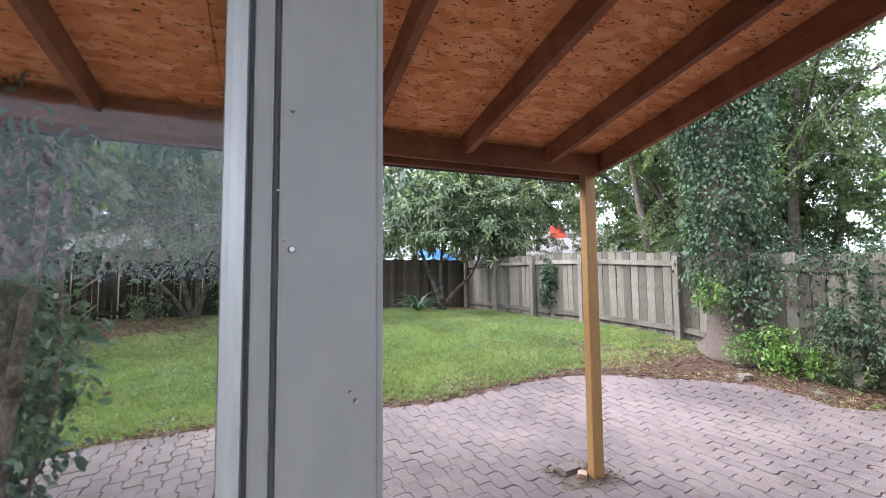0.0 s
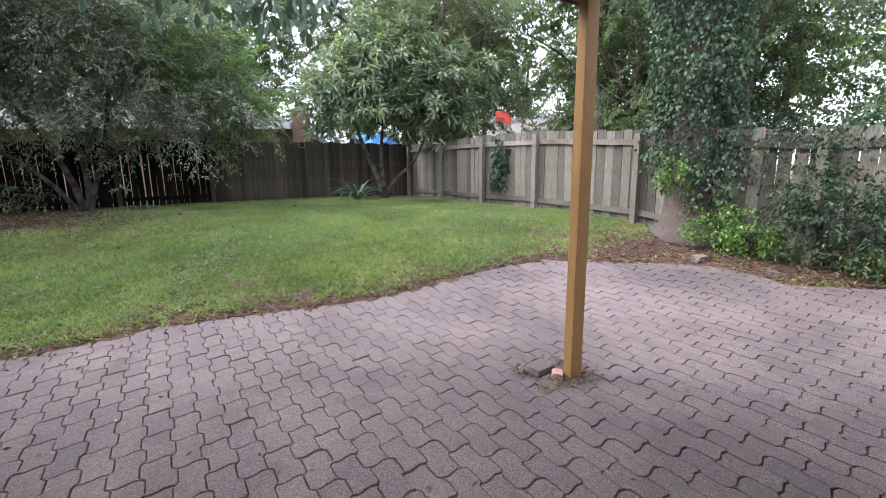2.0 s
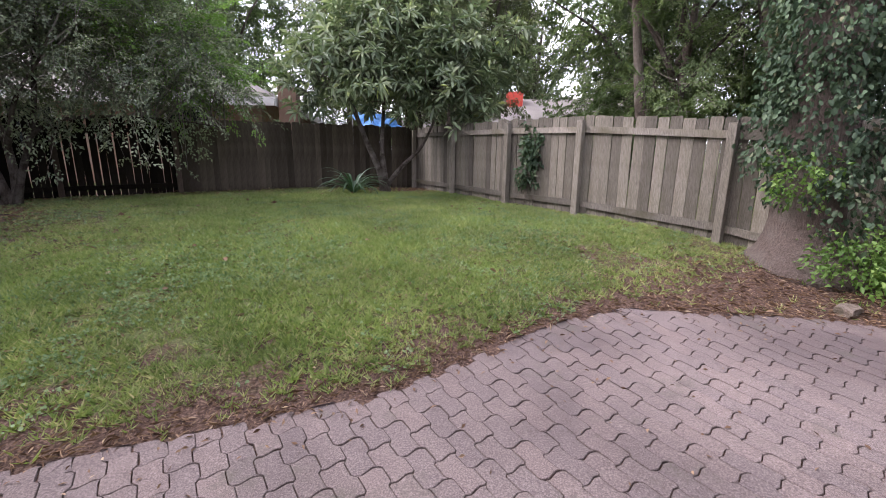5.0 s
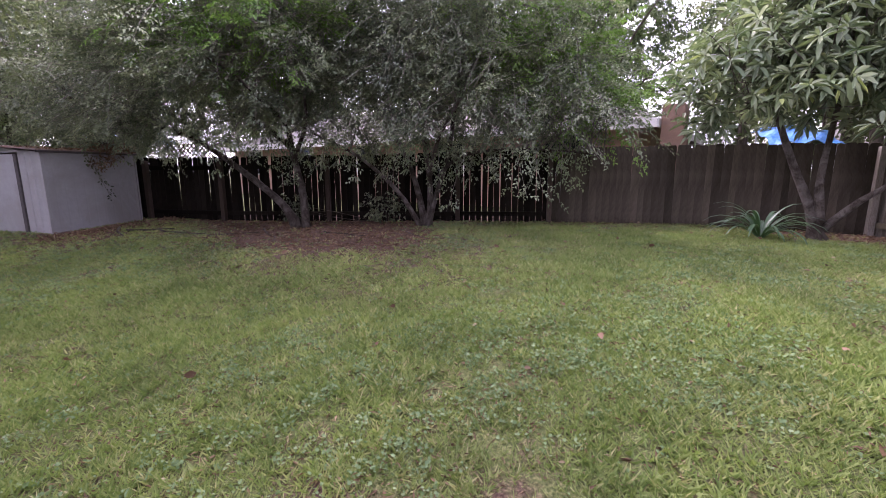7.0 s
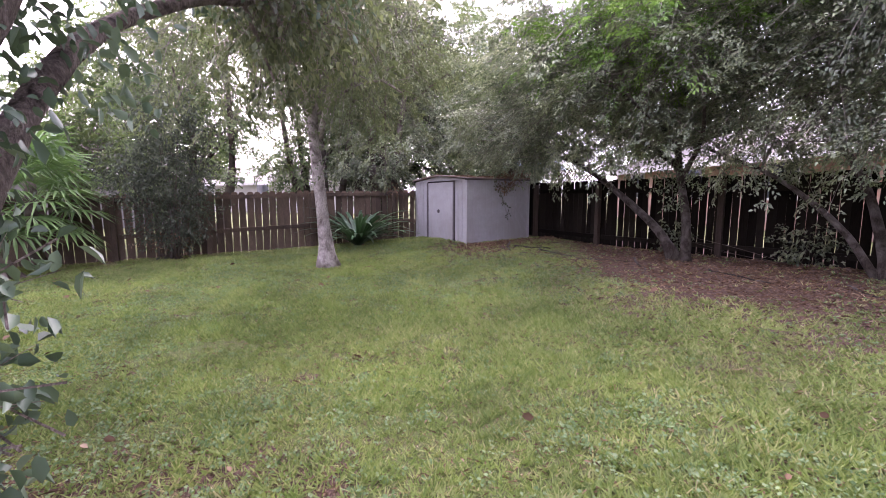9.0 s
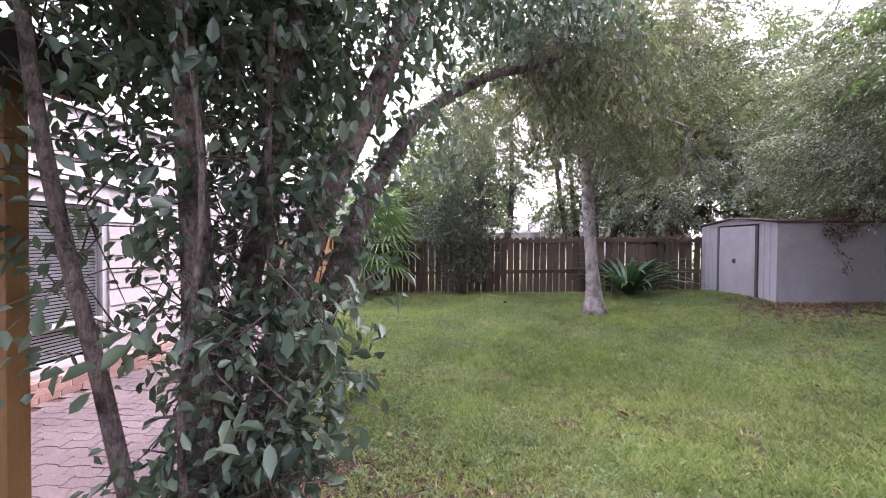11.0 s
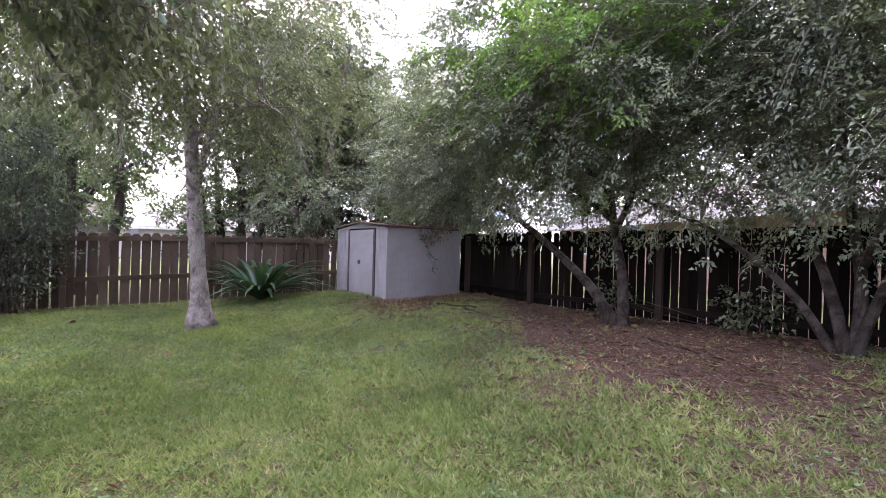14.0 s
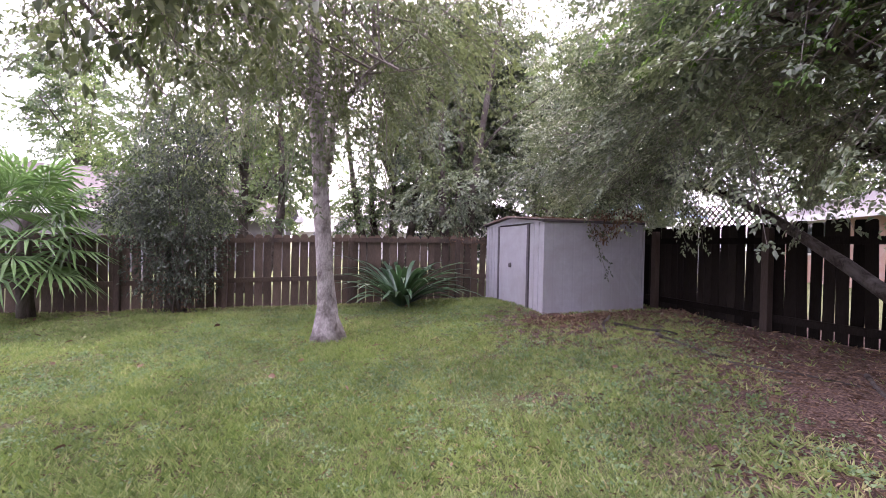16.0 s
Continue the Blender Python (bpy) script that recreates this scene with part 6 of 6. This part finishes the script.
def scatter_mesh(name, x, y, size, width, lift, material, dz=0.0, curl=0.2, rounded=False, blade=False):
    z = ground(x, y) + dz
    k = len(x)
    a = rng.uniform(0, 2 * np.pi, k)
    way = np.stack([np.cos(a), np.sin(a), lift + rng.normal(size=k) * 0.25], 1)
    return leaf_cloud(name, np.stack([x, y, z], 1), way, size * rng.uniform(0.55, 1.3, k), width, rng, material, 0.1, curl, rounded, blade)


def tufts(name, x, y, blades, spread, size, width, material, lift, tone, dz=0.0, curl=0.2, rounded=False):
    """Small plants of several blades or leaves each, leaning out from their middle."""
    k = len(x)
    who = np.repeat(np.arange(k), blades)
    a = rng.uniform(0, 2 * np.pi, len(who))
    r = spread * rng.random(len(who)) ** 0.6
    bx, by = x[who] + r * np.cos(a), y[who] + r * np.sin(a)
    a = a + rng.normal(size=len(who)) * 0.6
    way = np.stack([np.cos(a), np.sin(a), lift * rng.uniform(0.4, 1.8, len(who))], 1)
    at = np.stack([bx, by, ground(bx, by) + dz * rng.uniform(0.4, 1.4, len(who))], 1)
    return leaf_cloud(name, at, way, (size * np.ones(k))[who] * rng.uniform(0.55, 1.25, len(who)), width, rng, material, 0.08, curl, rounded, not rounded, tone=tone[who] + rng.normal(size=len(who)) * 0.08)


nearness = lambda x, y: np.clip(1.25 - 0.07 * np.hypot(x + 1.5, y - 4.0), 0.4, 1)
x, y = yard_points(470000, lambda x, y: np.clip(1.15 - 1.5 * litter(x, y), 0.02, 1) * nearness(x, y) * np.clip(2.2 * (0.2 * patches(x, y, 0.9, 1) + 0.4 * patches(x, y, 0.28, 2) + 0.4 * patches(x, y, 0.11, 3)) - 0.2, 0.35, 1))
high = 0.052 + 0.036 * patches(x, y, 0.5, 8)
shade = np.clip(0.25 * patches(x, y, 0.7, 9) + 0.85 * rng.random(len(x)) - 0.1 + 0.3 * litter(x, y), 0, 1)
thing("grass", "short patchy green lawn grass in small tufts", "grass", kind="stuff", data=tufts("grass", x, y, 7, 0.016, high, 0.088, M_GRASS, 1.2, shade, -0.004))
x, y = yard_points(135000, lambda x, y: np.clip(0.95 - 1.0 * litter(x, y), 0.04, 1) * nearness(x, y) * np.clip(3.2 * (0.55 * patches(x, y, 1.1, 5) + 0.45 * patches(x, y, 0.22, 6)) - 1.35, 0.04, 1))
thing("lawn_weeds", "low broad-leaved weeds spread through the lawn", "weeds", kind="stuff", data=tufts("lawn_weeds", x, y, 7, 0.03, 0.021, 0.4, M_CLOVER, 0.35, rng.random(len(x)), 0.026, 0.1, True))
x, y = yard_points(420000, lambda x, y: np.clip(litter(x, y) * 1.3 - 0.05, 0.34, 1) * nearness(x, y))
thing("leaf_litter", "brown fallen leaves and dry needles on the soil", "leaf litter", kind="stuff", data=scatter_mesh("leaf_litter", x, y, 0.048, 0.1, 0.12, M_STRAW, 0.008, 0.05))

x, y = yard_points(260000, lambda x, y: np.exp(-edge_distance(x, y, PATIO[3:16]) / 0.16))
thing("dry_straw", "pale dry grass clippings along the patio edge", "dry grass", kind="stuff", data=scatter_mesh("dry_straw", x, y, 0.06, 0.045, 0.25, M_STRAW, 0.012, 0.1))
x, y = yard_points(60000, lambda x, y: np.clip(litter(x, y) * 1.2 - 0.25, 0.01, 1) * nearness(x, y) * 0.5)
thing("fallen_twigs", "small bare twigs strewn over soil and litter", "twigs", kind="stuff", data=scatter_mesh("fallen_twigs", x, y, 0.1, 0.012, 0.08, M_STRAW, 0.014, 0.02))

x, y = yard_points(520, lambda x, y: 0.25 + 0.5 * nearness(x, y))
thing("fallen_leaves", "scattered dry tan leaves lying on the lawn", "leaf litter", kind="stuff", data=scatter_mesh("fallen_leaves", x, y, 0.075, 0.27, 0.15, M_STRAW, 0.035, 0.12, True))


def shed_place(u, w):
    """Places u along the shed's front and w back from it, from its near corner."""
    c, q = math.cos(radians(SHED_TURN)), math.sin(radians(SHED_TURN))
    return SA.x + u * c - w * q, SA.y + u * q + w * c


k = 2600
u, w = rng.uniform(-W, 0.02, k), rng.uniform(-0.05, D + 0.05, k)
thick = patches(u, w, 0.35, 31) > 0.42
x, y = shed_place(u[thick], w[thick])
rise = 0.36 + H + 0.055 + 0.1 * (1 - np.abs(u[thick] + W / 2) / (W / 2))
roof_bits = leaf_cloud("roof_litter", np.stack([x, y, rise], 1), np.stack([rng.normal(size=len(x)), rng.normal(size=len(x)), 0.15 * rng.random(len(x))], 1), 0.055 * rng.uniform(0.5, 1.3, len(x)), 0.2, rng, M_STRAW, 0.1, 0.05)
thing("roof_litter", "brown fallen leaves lying on the shed roof", "leaf litter", kind="stuff", data=roof_bits)
k = 5200
u, w = 0.32 + np.abs(rng.normal(size=k)) * 0.28, rng.uniform(-0.5, D + 0.5, k)
x, y = shed_place(u, w)
heap = 0.05 * np.exp(-((u - 0.35) / 0.3) ** 2) * (0.4 + 0.6 * patches(u, w, 0.4, 33))
pile = leaf_cloud("leaf_pile", np.stack([x, y, ground(x, y) + heap * rng.random(k)], 1), np.stack([rng.normal(size=k), rng.normal(size=k), 0.3 * rng.normal(size=k)], 1), 0.07 * rng.uniform(0.5, 1.3, k), 0.2, rng, M_STRAW, 0.1, 0.05)
thing("leaf_pile", "heap of brown leaves and twigs against the shed", "leaf litter", kind="stuff", data=pile)

k = 3000
px, py = rng.uniform(-3.0, 5.5, k * 3), rng.uniform(0.3, 5.4, k * 3)
ok = inside(px, py, PATIO) & (rng.random(k * 3) < 0.05 + 0.95 * np.exp(-edge_distance(px, py, PATIO[3:16]) / 0.13))
thing("patio_litter", "scattered dry leaf bits on the pavers", "leaf litter", kind="stuff", data=scatter_mesh("patio_litter", px[ok], py[ok], 0.035, 0.2, 0.1, M_STRAW, 0.012, 0.05))

foot = along(S_R, BEAM_D)
k = 260
fa, fr = rng.uniform(0, 2 * np.pi, k), 0.27 * rng.random(k) ** 0.6
thing("dry_grass", "dead grass and straw bits round the post's foot", "dry grass", kind="stuff", data=scatter_mesh("dry_grass", foot.x - 0.08 + fr * np.cos(fa), foot.y + 0.04 + fr * np.sin(fa) * 0.8, 0.04, 0.09, 0.4, M_STRAW, 0.014, 0.1))

# ---- pavers: zigzag concrete stones in staggered columns ----
PW, PL, PT = 0.1125, 0.225, 0.035
PAVE_TURN = 25.5


def paver_mesh(flip):
    """One stone with wavy sides that fit its neighbours, in the house's lines."""
    gap, gy, o = 0.0019, 0.0028, []
    wave = lambda t: flip * 0.0105 * max(-1, min(1, 3.2 * math.sin(2 * math.pi * t / PL)))
    wob = lambda t: 0.008 * math.sin(2 * math.pi * t / PW)
    turns = (-0.5, -0.45, -0.25, -0.05, 0.05, 0.25, 0.45, 0.5)
    for t in turns:
        o.append((PW / 2 - gap + wave(t * PL), t * (PL - 2 * gy) + wob(PW / 2)))
    for i in range(1, 4):
        t = 0.5 - i / 4
        o.append((t * (PW - 2 * gap) + 0, PL / 2 - gy + wob(t * PW)))
    for t in reversed(turns):
        o.append((-PW / 2 + gap + wave(t * PL), t * (PL - 2 * gy) + wob(-PW / 2)))
    for i in range(1, 4):
        t = -0.5 + i / 4
        o.append((t * (PW - 2 * gap), -PL / 2 + gy + wob(t * PW)))
    k = len(o)
    vs = [(x * 0.962, y * 0.974, 0.0) for x, y in o] + [(x, y, -0.004) for x, y in o] + [(x, y, -PT) for x, y in o]
    fs = [tuple(range(k))] + [(i, i + k, (i + 1) % k + k, (i + 1) % k) for i in range(k)] + [(i + k, i + 2 * k, (i + 1) % k + 2 * k, (i + 1) % k + k) for i in range(k)]
    return vs, fs


shapes = [paver_mesh(1), paver_mesh(-1)]
pavers = [mesh("paver", pv, pf, M_PAVER) for pv, pf in shapes]
pavement = thing("pavement", "patio and path of pink-grey zigzag concrete pavers", "pavement", kind="structure")
RIM = [PATIO + PATIO[:1], WALK_PATH + WALK_PATH[:1]]
cells = []
foot = along(S_R, BEAM_D)
pc, ps = math.cos(radians(PAVE_TURN)), math.sin(radians(PAVE_TURN))
for ci in range(-75, 75):
    for ri in range(-20, 36):
        s, v = ci * PW, ri * PL + (PL / 2 if ci % 2 else 0)
        q = Vector((s * pc - v * ps, s * ps + v * pc, 0))
        d = -0.375 * (q.x + 0.1) + 0.927 * (q.y - 0.1)
        near_rim = min(float(edge_distance(np.array(q.x), np.array(q.y), line)) for line in RIM)
        paved = inside(np.array(q.x), np.array(q.y), PATIO) or inside(np.array(q.x), np.array(q.y), WALK_PATH)
        if d > 0.16 and (paved or near_rim < 0.055) and math.hypot(q.x - foot.x + 0.09, q.y - foot.y - 0.05) > 0.13:
            cells.append((q, ci, ri, near_rim < 0.14))


def held(v):
    """The nearest place on the paved area's outline for what sticks out over it."""
    if inside(np.array(v.x), np.array(v.y), PATIO) or inside(np.array(v.x), np.array(v.y), WALK_PATH):
        return v
    best, where = 1e9, v
    for line in RIM:
        for (x0, y0), (x1, y1) in zip(line, line[1:]):
            dx, dy = x1 - x0, y1 - y0
            t = max(0, min(1, ((v.x - x0) * dx + (v.y - y0) * dy) / (dx * dx + dy * dy)))
            gap = math.hypot(v.x - x0 - t * dx, v.y - y0 - t * dy)
            if gap < best:
                best, where = gap, Vector((x0 + t * dx, y0 + t * dy, v.z))
    return where


rp = random.Random(12)
heart = Vector((0.2, 2.6, 0))
cells.sort(key=lambda c: (c[0] - heart).length)
rest_v, rest_f = [], []
for k, (q, ci, ri, cut) in enumerate(cells):
    z = ground_at(q.x, q.y) + 0.004 + rp.uniform(-0.002, 0.002)
    far_side = edge_distance(np.array(q.x), np.array(q.y), PATIO[3:14]) < 0.12
    tip = Vector((ground_at(q.x - 0.05, q.y) - ground_at(q.x + 0.05, q.y), ground_at(q.x, q.y - 0.05) - ground_at(q.x, q.y + 0.05), 0.1))
    lie = Vector((0, 0, 1)).rotation_difference(tip).to_matrix().to_4x4()
    m = Matrix.Translation((q.x, q.y, z - (0.004 if far_side else 0))) @ lie @ pose(0, 0, 0, rp.gauss(0, 0.7), rp.gauss(0, 0.7), PAVE_TURN + rp.gauss(0, 0.7) + (rp.gauss(0, 2.5) if far_side else 0))
    if k < 300 and not cut:
        part("paver", pavers[ci % 2], None, pavement, m=m)
    else:
        o = len(rest_v)
        pv, pf = shapes[ci % 2]
        rest_v += [held(m @ Vector(v)) if cut else m @ Vector(v) for v in pv]
        rest_f += [tuple(i + o for i in f) for f in pf]
rest = part("paver_field", mesh("paver_field", rest_v, rest_f, M_PAVER), None, pavement)
tagged(rest, "more pink-grey zigzag pavers", kind="stuff")
